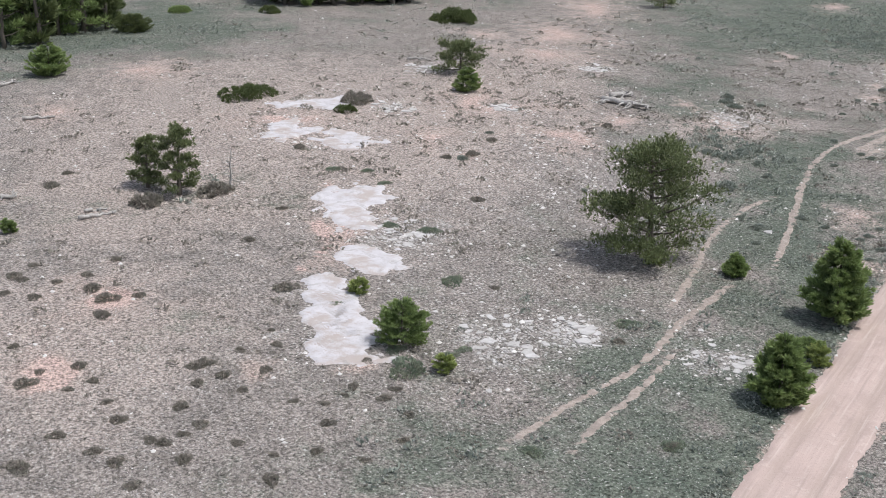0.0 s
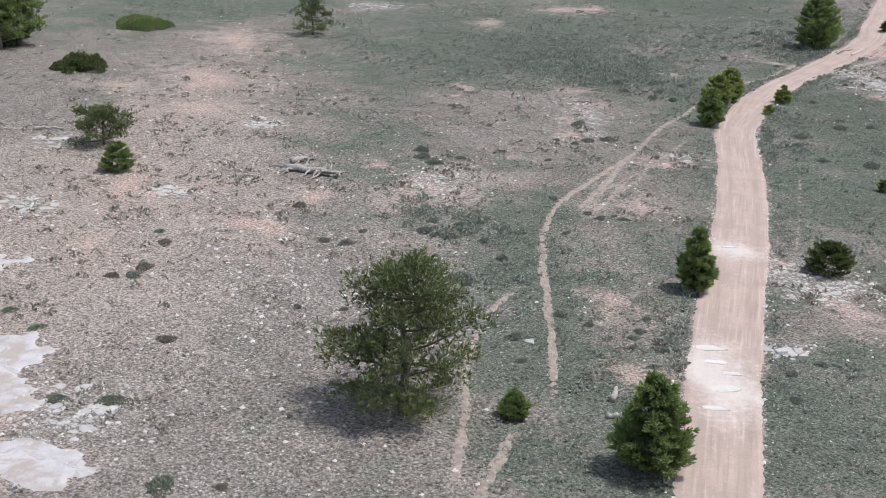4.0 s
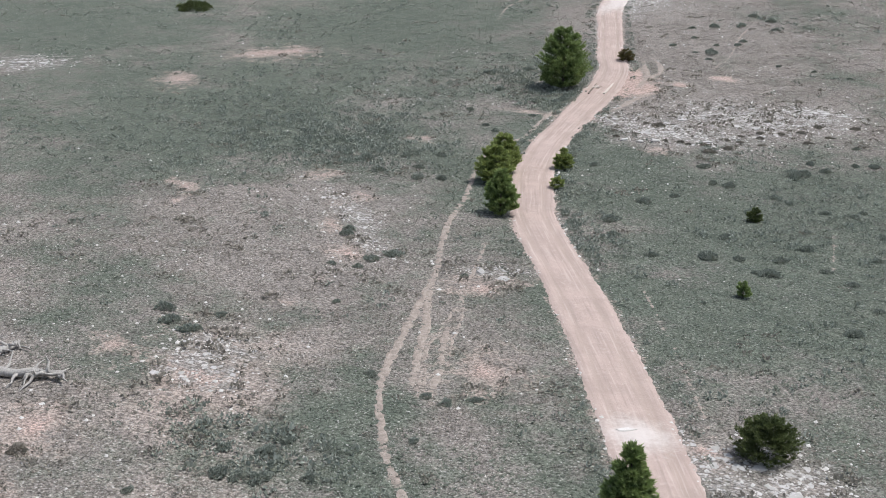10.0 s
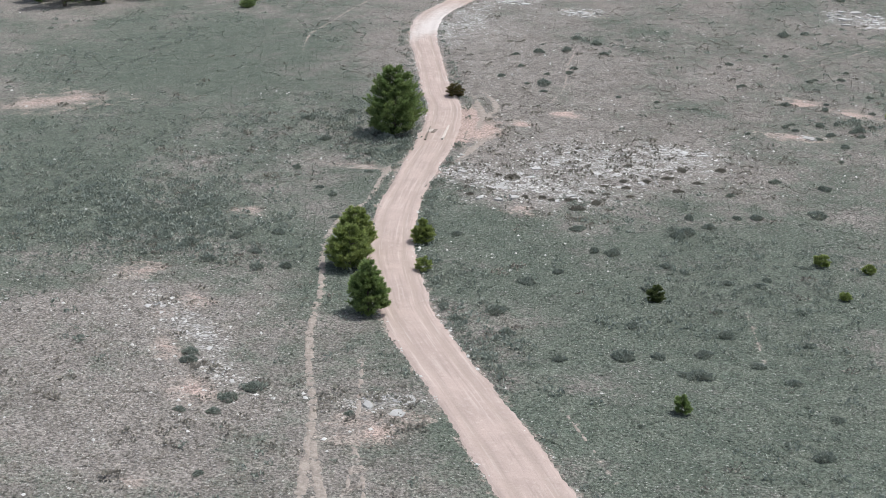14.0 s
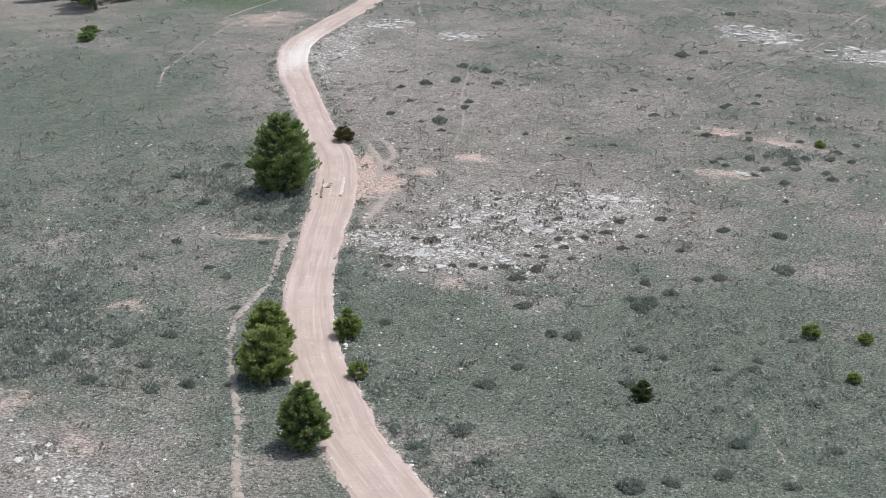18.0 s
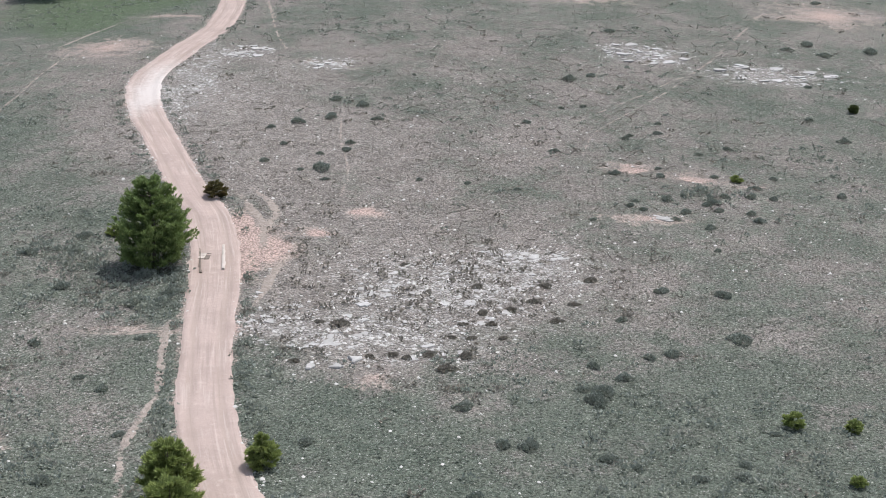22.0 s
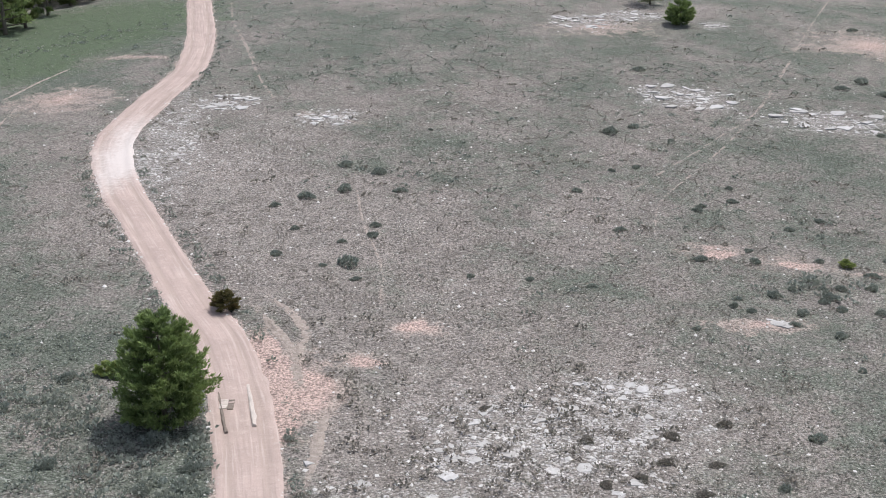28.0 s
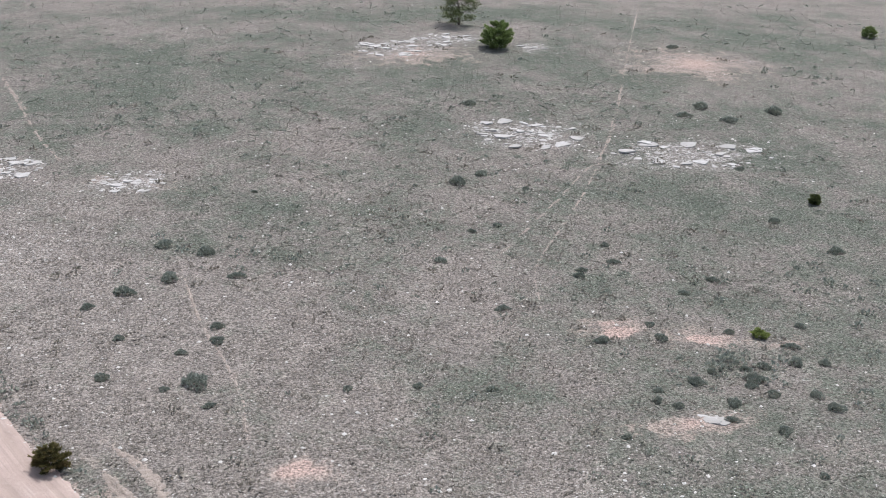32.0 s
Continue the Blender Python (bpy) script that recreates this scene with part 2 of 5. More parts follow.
def leaf_material(name, a, c, d, patch=0.8, tips=False):
    """Foliage that differs from blade to blade and from clump to clump; with tips, it also goes from dark to pale along
    tip.
    """
    m, n, l, b = mat(name)
    geo = n.new("ShaderNodeNewGeometry")
    clump = node_noise(n, l, patch, 3, 0.6)
    pick = geo.outputs["Random Per Island"]
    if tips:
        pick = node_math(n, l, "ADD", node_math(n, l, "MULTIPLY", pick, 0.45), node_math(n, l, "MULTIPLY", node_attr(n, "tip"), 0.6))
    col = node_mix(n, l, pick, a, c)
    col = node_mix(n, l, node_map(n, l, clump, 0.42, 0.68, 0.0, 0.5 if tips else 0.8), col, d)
    l.new(col, b.inputs["Base Color"])
    b.inputs["Roughness"].default_value = 0.6
    b.inputs["Specular IOR Level"].default_value = 0.3
    glow = n.new("ShaderNodeBsdfTranslucent")
    l.new(col, glow.inputs["Color"])
    both = n.new("ShaderNodeMixShader")
    both.inputs[0].default_value = 0.3
    l.new(b.outputs[0], both.inputs[1])
    l.new(glow.outputs[0], both.inputs[2])
    l.new(both.outputs[0], n["Material Output"].inputs["Surface"])
    return m


def tuft_material():
    m, n, l, b = mat("low_tufts")
    geo = n.new("ShaderNodeNewGeometry")
    area = node_noise(n, l, 0.35, 3)
    gr = node_attr(n, "green")
    tone = node_math(n, l, "ADD", node_math(n, l, "MULTIPLY", geo.outputs["Random Per Island"], 0.5), node_math(n, l, "MULTIPLY", node_attr(n, "tone"), 0.55))
    dry = node_mix(n, l, tone, (0.125, 0.115, 0.10), (0.325, 0.295, 0.263))
    wet = node_mix(n, l, tone, (0.088, 0.108, 0.088), (0.24, 0.263, 0.22))
    f = node_map(n, l, node_math(n, l, "ADD", gr, node_math(n, l, "MULTIPLY", area, 0.8)), 0.5, 0.95)
    l.new(node_mix(n, l, f, dry, wet), b.inputs["Base Color"])
    b.inputs["Roughness"].default_value = 0.9
    b.inputs["Specular IOR Level"].default_value = 0.1
    return m


def wood_material(name, a, c, dark):
    m, n, l, b = mat(name)
    grain = node_noise(n, l, 3.0, 5, 0.7, (6, 6, 0.8))
    stain = node_noise(n, l, 1.3, 4, 0.6)
    col = node_mix(n, l, node_map(n, l, grain, 0.3, 0.7), a, c)
    col = node_mix(n, l, node_map(n, l, stain, 0.5, 0.75, 0.0, 0.7), col, dark)
    l.new(col, b.inputs["Base Color"])
    b.inputs["Roughness"].default_value = 0.85
    node_bump(n, l, b, grain, 0.6, 0.05)
    return m


M_GROUND, M_ROAD, M_TUFT = ground_material(), road_material(), tuft_material()
M_ROCK = rock_material("white_limestone", (0.60, 0.585, 0.61), (0.49, 0.475, 0.495), (0.40, 0.375, 0.365), True, 0.1)
M_SLAB = rock_material("broken_limestone", (0.62, 0.61, 0.61), (0.49, 0.475, 0.47), (0.34, 0.325, 0.31), False, 0.65)
M_STONE = rock_material("loose_limestone", (0.72, 0.71, 0.70), (0.58, 0.565, 0.55), (0.40, 0.385, 0.37))
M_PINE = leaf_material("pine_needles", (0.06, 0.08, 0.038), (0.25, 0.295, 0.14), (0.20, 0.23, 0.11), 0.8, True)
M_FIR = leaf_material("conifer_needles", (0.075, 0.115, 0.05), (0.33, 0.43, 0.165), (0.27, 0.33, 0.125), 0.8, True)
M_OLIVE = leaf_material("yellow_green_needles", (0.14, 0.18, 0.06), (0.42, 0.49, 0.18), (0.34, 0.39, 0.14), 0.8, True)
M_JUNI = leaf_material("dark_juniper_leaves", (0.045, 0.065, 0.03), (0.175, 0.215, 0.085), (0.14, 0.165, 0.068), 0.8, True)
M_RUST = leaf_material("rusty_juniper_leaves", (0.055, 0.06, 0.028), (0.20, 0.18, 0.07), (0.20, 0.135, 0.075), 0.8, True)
M_SAGE = leaf_material("grey_green_sage", (0.205, 0.235, 0.205), (0.42, 0.455, 0.405), (0.32, 0.335, 0.285), 0.5)
M_CUSH = leaf_material("green_cushion_leaves", (0.19, 0.24, 0.18), (0.32, 0.375, 0.285), (0.27, 0.29, 0.215), 1.5)
M_BROWN = leaf_material("dry_brown_twigs", (0.22, 0.20, 0.175), (0.40, 0.365, 0.32), (0.29, 0.285, 0.24), 1.5)
M_BARK = wood_material("grey_bark", (0.10, 0.085, 0.07), (0.19, 0.165, 0.14), (0.06, 0.05, 0.045))
M_DEAD = wood_material("silver_dead_wood", (0.31, 0.296, 0.282), (0.53, 0.507, 0.485), (0.18, 0.17, 0.16))
M_TIMBER = wood_material("brown_weathered_timber", (0.16, 0.13, 0.11), (0.26, 0.215, 0.185), (0.09, 0.075, 0.065))
M_PALEBEAM = wood_material("bleached_timber", (0.55, 0.49, 0.45), (0.64, 0.57, 0.53), (0.42, 0.36, 0.32))


# ---- mesh helpers ----
def mesh_of(name, verts, faces, material, smooth=False):
    """A mesh from arrays; faces all of one size."""
    verts, faces = np.asarray(verts, np.float32), np.asarray(faces, np.int32)
    me = bpy.data.meshes.new(name)
    k = faces.shape[1]
    me.vertices.add(len(verts))
    me.vertices.foreach_set("co", verts.ravel())
    me.loops.add(faces.size)
    me.loops.foreach_set("vertex_index", faces.ravel())
    me.polygons.add(len(faces))
    me.polygons.foreach_set("loop_start", np.arange(len(faces), dtype=np.int32) * k)
    me.polygons.foreach_set("loop_total", np.full(len(faces), k, np.int32))
    if smooth:
        me.polygons.foreach_set("use_smooth", np.ones(len(faces), bool))
    me.update(calc_edges=True)
    me.materials.append(material)
    return me


def add_attr(me, name, values):
    me.attributes.new(name, "FLOAT", "POINT").data.foreach_set("value", np.asarray(values, np.float32))


def part(name, me, parent, label="", m=None):
    ob = new(name, me)
    ob.parent = parent
    if m is not None:
        ob.matrix_basis = m
    return tagged(ob, label) if label else ob


def thing(name, m, label, category, group=""):
    ob = new(name)
    ob.empty_display_size = 0.2
    ob.matrix_basis = m
    return tagged(ob, label, category, group)


def unit(v):
    return v / np.maximum(np.linalg.norm(v, axis=-1, keepdims=True), 1e-9)


def sprays(gen, centres, ways, length, blades, width=0.22, spread=0.75):
    """Bunches of pointed blades from every centre, roughly along its way."""
    n = len(centres)
    w = unit(ways[:, None, :] + gen.normal(0, spread, (n, blades, 3)))
    ln = (np.asarray(length).reshape(-1, 1, 1) if np.ndim(length) else length) * gen.uniform(0.6, 1.2, (n, blades, 1))
    side = unit(np.cross(w, gen.normal(0, 1, (n, blades, 3)))) * ln * width
    base = centres[:, None, :] + w * ln * 0.05
    mid = centres[:, None, :] + w * ln * 0.45
    verts = np.stack([base, mid + side, mid + w * ln * 0.55, mid - side], 2).reshape(-1, 3)
    return verts, np.arange(len(verts)).reshape(-1, 4)


def tubes(lines, sides=5):
    """Tapered tubes; each line is a list of (x, y, z, radius)."""
    vs, fs, off = [], [], 0
    a = np.linspace(0, 2 * math.pi, sides, endpoint=False)
    for ln in lines:
        p = np.array([q[:3] for q in ln], float)
        r = np.array([q[3] for q in ln], float)
        t = unit(np.gradient(p, axis=0))
        ref = np.where(np.abs(t[:, 2:3]) > 0.9, np.array([[1.0, 0, 0]]), np.array([[0, 0, 1.0]]))
        u = unit(np.cross(t, ref))
        v = np.cross(t, u)
        ring = p[:, None, :] + (np.cos(a)[None, :, None] * u[:, None, :] + np.sin(a)[None, :, None] * v[:, None, :]) * r[:, None, None]
        vs.append(ring.reshape(-1, 3))
        for i in range(len(p) - 1):
            for k in range(sides):
                k2 = (k + 1) % sides
                fs.append((off + i * sides + k, off + i * sides + k2, off + (i + 1) * sides + k2, off + (i + 1) * sides + k))
        # caps fold the last ring onto its middle
        vs.append(p[[0, -1]])
        c0, c1 = off + len(p) * sides, off + len(p) * sides + 1
        e = off + (len(p) - 1) * sides
        for k in range(sides):
            k2 = (k + 1) % sides
            fs.append((off + k2, off + k, c0, c0))
            fs.append((e + k, e + k2, c1, c1))
        off += len(p) * sides + 2
    return np.concatenate(vs), fs


def tube_mesh(name, lines, material, sides=5):
    v, f = tubes(lines, sides)
    me = bpy.data.meshes.new(name)
    me.from_pydata(v.tolist(), [], [tuple(dict.fromkeys(q)) for q in f])
    me.polygons.foreach_set("use_smooth", np.ones(len(me.polygons), bool))
    me.materials.append(material)
    return me


# ---- where things lie on the ground ----
# white rock sheets, broken outcrops, open earth, green and bare areas: x, y, half-width, half-depth, turn
SHEETS = ((8.04, -106.24, 1.61, 3.32, 65.27), (14.79, -109.04, 1.4, 2.02, 64.8), (18.11, -112.48, 1.18, 2.23, 64.21), (22.34, -113.83, 1.61, 2.51, 64.01),
    (-4.4, -101.99, 1.45, 1.82, 65.73), (-8.18, -103.76, 1.93, 1.95, 64.71), (-13.77, -99.53, 2.65, 1.5, 65.6), (20.38, -113.57, 1.13, 2.73, 64.05),
    (25.19, -113.01, 0.66, 0.42, 64.08),)
OUTCROPS_NEAR = ((7.6, -9.2, 6.2, 5.6, 4.55), (-0.11, -14.87, 4.42, 2.8, 4.32), (4.65, -15.89, 5.26, 3.74, 4.31), (12.42, -5.34, 3.73, 3.47, 4.69), (27.49, 47.26,
    4.36, 3.14, -5.05), (39.11, 41.35, 6.41, 3.11, -5.78), (27.71, 47.57, 4.53, 3.01, 7.04), (5.38, -53.6, 2.36, 1.26, 21.48), (25.32, -70.22, 3.16, 2.29,
    48.06), (28.15, -79.27, 0.93, 0.89, 46.33), (-15.31, 34.26, 2.24, 12.6, -0.79), (-3.22, 41.73, 2.63, 2.21, 0.44), (12.36, -105.65, 1.78, 2.09, 65.51),
    (26.54, -104.7, 1.13, 1.77, 65.29), (25.83, -107.6, 2.21, 2.57, 64.85), (31.44, -100.71, 1.46, 1.68, 65.54), (-58.14, -22.53, 3.88, 3.58, 42.3),
    (22.91, 4.6, 0.62, 0.4, -10.83),)
OUTCROPS_FAR = ((-7.71, -87.5, 1.25, 0.94, 46.54), (-17.75, -72.63, 1.68, 1.85, 50.01), (-10.63, -95.16, 1.68, 1.47, 67.84), (-21.51, -87.06, 1.61, 2.08, 70.69),
    (-12, 46.17, 2.75, 2.06, -3.17), (22.51, 71.06, 4.02, 2.85, -5.89), (28.26, 73.97, 3.38, 2.7, -3.42), (35.46, 70.34, 1.71, 1.28, -0.98), (-0.12,
    -72.62, 2.44, 3.68, 41.37), (-6.52, -49.34, 1.28, 7.46, 43.76), (20.18, -68.07, 1.4, 1.2, 38.3), (22.91, -68.76, 1.64, 1.31, 38.3), (25.65, -69.56, 1.47, 1.34, 38.3))
OUTCROPS = OUTCROPS_NEAR + OUTCROPS_FAR
EARTH_SOUTH = ((14.13, -121.9, 2.82, 3.27, 62.74), (-10.23, -102.72, 4.96, 4.76, 64.85), (10.23, -108.25, 1.64, 7.75, 64.87), (25.75, -114.57, 1.15, 1.02, 63.87),
    (-29.89, -106.64, 4.05, 5.02, 59.88), (-33.78, -64.92, 4.74, 9.35, 79.33), (-3.04, -96.12, 2.61, 2.17, 67.99), (-0.12, -88.3, 2.71, 2.84, 71.1),
    (-7.41, -87.39, 5.39, 2.35, 71.51), (-19.84, -116.8, 2.37, 3.62, 59.08), (23.51, -119.09, 1.37, 1.02, 63.35), (-31.77, -67.21, 3.4, 7.6, 48.64),
    (-46.16, -52.96, 3.83, 10.47, 47.38), (-24.45, -72.93, 6.6, 4.18, 48.61), (-1.44, -70.96, 1.95, 2.27, 33.25),)
EARTH_MIDDLE = ((-19.28, -50.15, 0.63, 3.21, 34.76), (-16.63, -53.23, 0.67, 1.64, 34.9), (-12.94, -42.01, 1.89, 1.35, 35.14), (-9.26, -45.67, 0.9, 1.83, 35.5),
    (-5.97, -51.62, 0.73, 2.09, 35.58), (-3.22, -55.68, 1.39, 1.66, 35.37), (-4.87, -73.19, 1.08, 1.55, 32.76), (-1.41, -64.55, 0.6, 0.93, 34.35), (0.84,
    -87.76, 1.8, 5.05, 46.99), (2.08, -95.59, 0.85, 1, 45.03), (10.97, -66.47, 2.03, 2.63, 51.24), (20.12, -80.34, 1.57, 2.83, 47.45), (24.49, -86.56,
    1.59, 2.15, 45.74), (-42.08, -22.15, 2.19, 4.09, 43.74), (-40.83, -7.85, 5.18, 3.64, 39.88), (-1.7, -81.73, 1.83, 2.81, 48.64), (-10.37, -88.36, 3.33,
    5.91, 45.98), (-2.55, -96.39, 1.55, 3.45, 44.57), (-39.45, -6.15, 2.96, 3.19, 17.64), (-12.92, -29.1, 0.9, 0.93, 21.6),)
EARTH_EAST = ((2.58, 3.4, 1.15, 1.05, 0.1), (21.69, 14.58, 2.3, 1.2, 0.1), (26.37, 13.06, 2.3, 1.17, 0.1), (30.17, 11.99, 1.94, 0.9, 0.1), (21.15, 4.37, 3.5, 1.1, 0.1), (-25.97, 48.71, 4.62, 4.27, -6.82), (48.74, 63.77, 6.37, 3.13, 11.52), (50.34, 64.65, 6.78, 5.48, -0.25), (-2.83, 41.51, 2.7, 1.5,
    -11.53), (5.35, -21.54, 1.34, 0.88, 4.08), (-3.12, -3.61, 2.2, 2.38, -0.09),)
EARTH_NORTH = ((20.18, -68.07, 1.4, 1.2, 38.3), (22.91, -68.76, 1.64, 1.31, 38.3), (25.65, -69.56, 1.47, 1.34, 38.3), (-3.6, -3.14, 2.35, 4.53, 0.98), (-3.14, -14.9, 0.66, 3.5, 0.56), (-0.07, -73.53, 2.95, 5.04, 41.17), (-5.8, -4.33, 1.23, 4.58, 0.8), (-4.34, -4.08,
    2.53, 3.41, 4.39), (-9.21, -16.36, 3.13, 0.48, 3.91), (23.16, 69.22, 5.85, 3.9, -5.49), (-21.48, 62.13, 3.71, 1.14, -13.4), (26.58, -72.26, 1.89,
    4.05, 45.6), (5.56, -55.58, 2.76, 1.7, 52.79), (-49.76, -50.34, 5.1, 11.62, 55.02), (-35.45, -72.8, 3.36, 4.33, 76.41),)
DIRT = EARTH_SOUTH + EARTH_MIDDLE + EARTH_EAST + EARTH_NORTH
GREEN = ((-38.47, 11.81, 14.39, 23.29, 15.27), (-77.63, -33.64, 13.94, 20.41, 38.85), (-71.18, -4.38, 16.69, 22.88, 27.28), (11.2, -77.81, 7.01, 30.72, 73.49),
    (-24.26, -31.23, 20.35, 27.2, 47.93), (19.13, -33.26, 12.39, 23.93, 20.2), (-15.81, -14.45, 8.47, 21.31, 20.27), (13.43, -37.9, 6.87, 43.21, 47.38),
    (-30.07, 69.93, 10.75, 21.5, -17.05), (17.83, -51.74, 9.5, 8.93, 20.4), (12.38, -82.64, 3.24, 11.4, 47.89), (35.22, -106.33, 4.75, 4.94, 64.43),
    (24.69, -89.62, 3.7, 13.88, 50.42), (-52.96, -103.65, 11.02, 15.5, 57.24),)
BARE = ((3.24, -78.35, 4.14, 6.51, 40.09), (-15.73, -16.58, 6.76, 12.24, 8.76), (-0.05, -71.22, 3.59, 5.34, 34.92), (-11.03, -48.99, 7.43, 11.75, 23.65),
    (17.82, -123.85, 9.58, 15.87, 62.73), (-12.24, -102.73, 16.49, 18.32, 64.82), (-4.02, -88.23, 9.51, 31.44, 46.6), (19.05, -79.2, 2.41, 10.97, 47.82),
    (-7.24, -54.04, 4.79, 13.38, 21.44), (8.93, -9.72, 9.58, 11.14, 4.48), (-8.7, 24.27, 9.0, 11.0, 2.44), (12.5, -107.0, 3.0, 8.0, 65.08),)
PANS = ((5.38, -106.81, 0.51, 3.91, 65), (12.75, -110.5, 0.4, 2.33, 64.5), (15.29, -112.06, 0.54, 0.99, 64.2), (0.05, -0.48, 1.2, 1.2, 0.1),
    (2.58, 3.4, 1.15, 1.05, 0.1), (21.69, 14.58, 1.9, 0.9, 0), (26.37, 13.06, 1.7, 0.8, 0), (-3.6, -4.0, 2.7, 3.2, 0.1), (-4.3, -7.3, 1.6, 4.0, 0.1), (-5.6, 0.6, 1.5, 4.4, 0.1), (-4.6, -3.0, 2.2, 4.5, 0.1), (-3.17, -15.5, 0.6, 2.1, 0.1), (14.13, -121.9, 1.79, 1.63, 62.7),
    (-10.55, -103.41, 2.29, 1.78, 64.5), (20.5, -126.2, 1.6, 2.4, 62), (10.2, -109.2, 0.8, 2.6, 65),)
LUSH = ((-30.06, 78.39, 11.76, 18.29, -20.34), (-31.87, 63.22, 5.91, 7.5, -14.7),)
BRUSH = ((-9.23, -10.01, 1.97, 4.02, 0.43), (-14.12, -6.61, 1.76, 4.42, 0.13), (6.48, -78.56, 2.13, 2.72, 39.95), (7.3, -79.13, 2.8, 3.5, 49.12), (-9, -11.1,
    2.45, 4.7, 4.02), (-9.73, -9.55, 2.1, 3.03, -0.63), (2.81, -37.75, 1.5, 5.05, 9.29), (27.06, 9.18, 3.97, 2.36, -10.5), (6.77, -43.98, 1.73, 5.2,
    21.84), (6.14, -78.09, 2.64, 5.89, 74.21), (54.83, 61.8, 7.02, 4.12, -1.29), (-15.95, -32.91, 7.74, 9.56, 49.55), (-14.84, -4.1, 2.14, 2.39, -0.89),)
STONY = ((23.5, -106.5, 6.5, 9.0, 65), (9.0, -92.0, 7.0, 9.0, 50), (29.5, -101.0, 2.5, 4.0, 65), (26.0, -71.0, 2.0, 4.0, 46), (-12.0, 36.0, 4.0, 8.0, 0))
PALE_GROUND = ((1.68, -76.47, 3.55, 6.45, 40.53), (-0.05, -71.22, 3.59, 4.66, 34.92), (17.5, -124.5, 6.0, 7.5, 62.73),
    (-12.24, -102.73, 16.49, 18.32, 64.82), (-9.74, -87.71, 6.67, 29.05, 46.25), (-0.07, -114.54, 9.68, 8.33, 62.78),)
GREY_GREEN_SOUTH = ((19.26, -121.08, 5.44, 2.53, 61.3), (31.44, -117.02, 5.41, 2.44, 61.3), (23.81, -106.37, 5.09, 3.71, 61.3), (15.63, -97.89, 3.62, 7.88, 61.3), (1.37, -111.67, 4.93, 4.03, 61.3), (33.5, -109.79, 4.31, 2.63, 61.3))
GREY_GREEN = GREY_GREEN_SOUTH + ((21.03, -18.67, 9.7, 14.68, 3.23), (41.74, 32.34, 14.72, 28.69, -8.3), (24.04, 56.59, 29.6, 9.11, -6.34), (-1.34, 55.36, 24.87, 6.73, -2.4), (19.64,
    -8.49, 10.68, 16.36, 19.59), (-10.07, -11.18, 3.37, 16.14, 3.94), (26.34, 87.55, 45.87, 6.26, -9.71), (21.46, 66.59, 43.34, 9.28, -8.47), (43.46,
    42.8, 14.1, 12.52, -6.07), (66.3, 74.83, 14.99, 12.45, 1.9), (-0.69, 30.6, 16.29, 8.08, 22.52), (2.89, 66.95, 17.13, 9.17, -6.9),)
ROAD = ((64.15, -144.2, 2.8), (40.92, -105.66, 2.9), (34.31, -94.7, 2.93), (29.96, -87.47, 2.96), (26.82, -82.28, 2.99), (23.02, -75.55, 3.02), (18.05,
    -66.76, 3.05), (12.83, -57.93, 2.96), (10.07, -53.56, 2.88), (3.43, -43.34, 2.79), (1.15, -38.59, 2.7), (-0.76, -34.14, 2.66), (-1.8, -31, 2.62),
    (-2.77, -27.53, 2.58), (-3.59, -23.71, 2.54), (-4.32, -19.49, 2.5), (-4.98, -14.84, 2.63), (-5.58, -9.71, 2.77), (-6.47, -4.08, 2.9), (-7.95, 2.08,
    2.73), (-9.65, 6.01, 2.57), (-11.27, 10.27, 2.4), (-13.62, 16.47, 2.52), (-16.95, 25.23, 2.65), (-18.67, 31.18, 2.77), (-19.54, 38, 2.9), (-18.03,
    47.87, 2.84), (-16.86, 53.28, 2.78), (-16.2, 59.21, 2.72), (-16.83, 71.06, 2.66), (-19.56, 92.37, 2.6), (-27.19, 151.88, 2.6),)
TRAIL_A = ((24.2, -91.1, 0.2), (21.5, -87.8, 0.2), (18.2, -84.1, 0.2), (15, -80.6, 0.2), (12.6, -77.8, 0.2), (10.4, -75, 0.2), (8.2, -71.3, 0.2),
    (6.8, -68, 0.2), (5.4, -63.9, 0.2), (3, -56.5, 0.2), (0.6, -50.8, 0.2), (-1, -46.5, 0.2), (-2.6, -41, 0.2), (-3.5, -38.6, 0.2),
    (-5.3, -33.7, 0.2), (-6.2, -28.7, 0.2), (-6, -23.4, 0.2), (-6.9, -17.6, 0.2), (-7, -14.9, 0.2), (-6.4, -14.1, 0.2),)
TRAIL_B = ((33.7, -112.8, 0.2), (32, -108.8, 0.2), (30.4, -104.1, 0.2), (27.6, -99.5, 0.2), (25.1, -94.4, 0.2),)
TRAIL_C = ((28.4, -101.2, 0.18), (27.7, -99.7, 0.18), (25.5, -95.7, 0.18), (24.8, -94.3, 0.18),)
TRAIL_D = ((26.4, -99.4, 0.2), (23.3, -95.5, 0.2), (19.4, -91, 0.2), (16.6, -86.5, 0.2), (15.3, -82.9, 0.2),)
TRAIL_E = ((9.9, -71, 0.13), (8.3, -67.7, 0.13), (6.7, -63.9, 0.13),)
TRAIL_F = ((10.2, -68.7, 0.13), (8.2, -64.5, 0.13), (6.3, -59.4, 0.13), (3.7, -55.9, 0.13),)
TRAIL_G = ((18.3, 25.3, 0.1), (22.8, 30.7, 0.1), (28, 37.3, 0.1), (34.3, 46.2, 0.1), (45.5, 69.5, 0.1), (57, 93.5, 0.1),)
TRAIL_H = ((-1, 29.7, 0.1), (-0.5, 20.1, 0.1), (0.7, 12, 0.1), (0.5, 5.6, 0.1),)
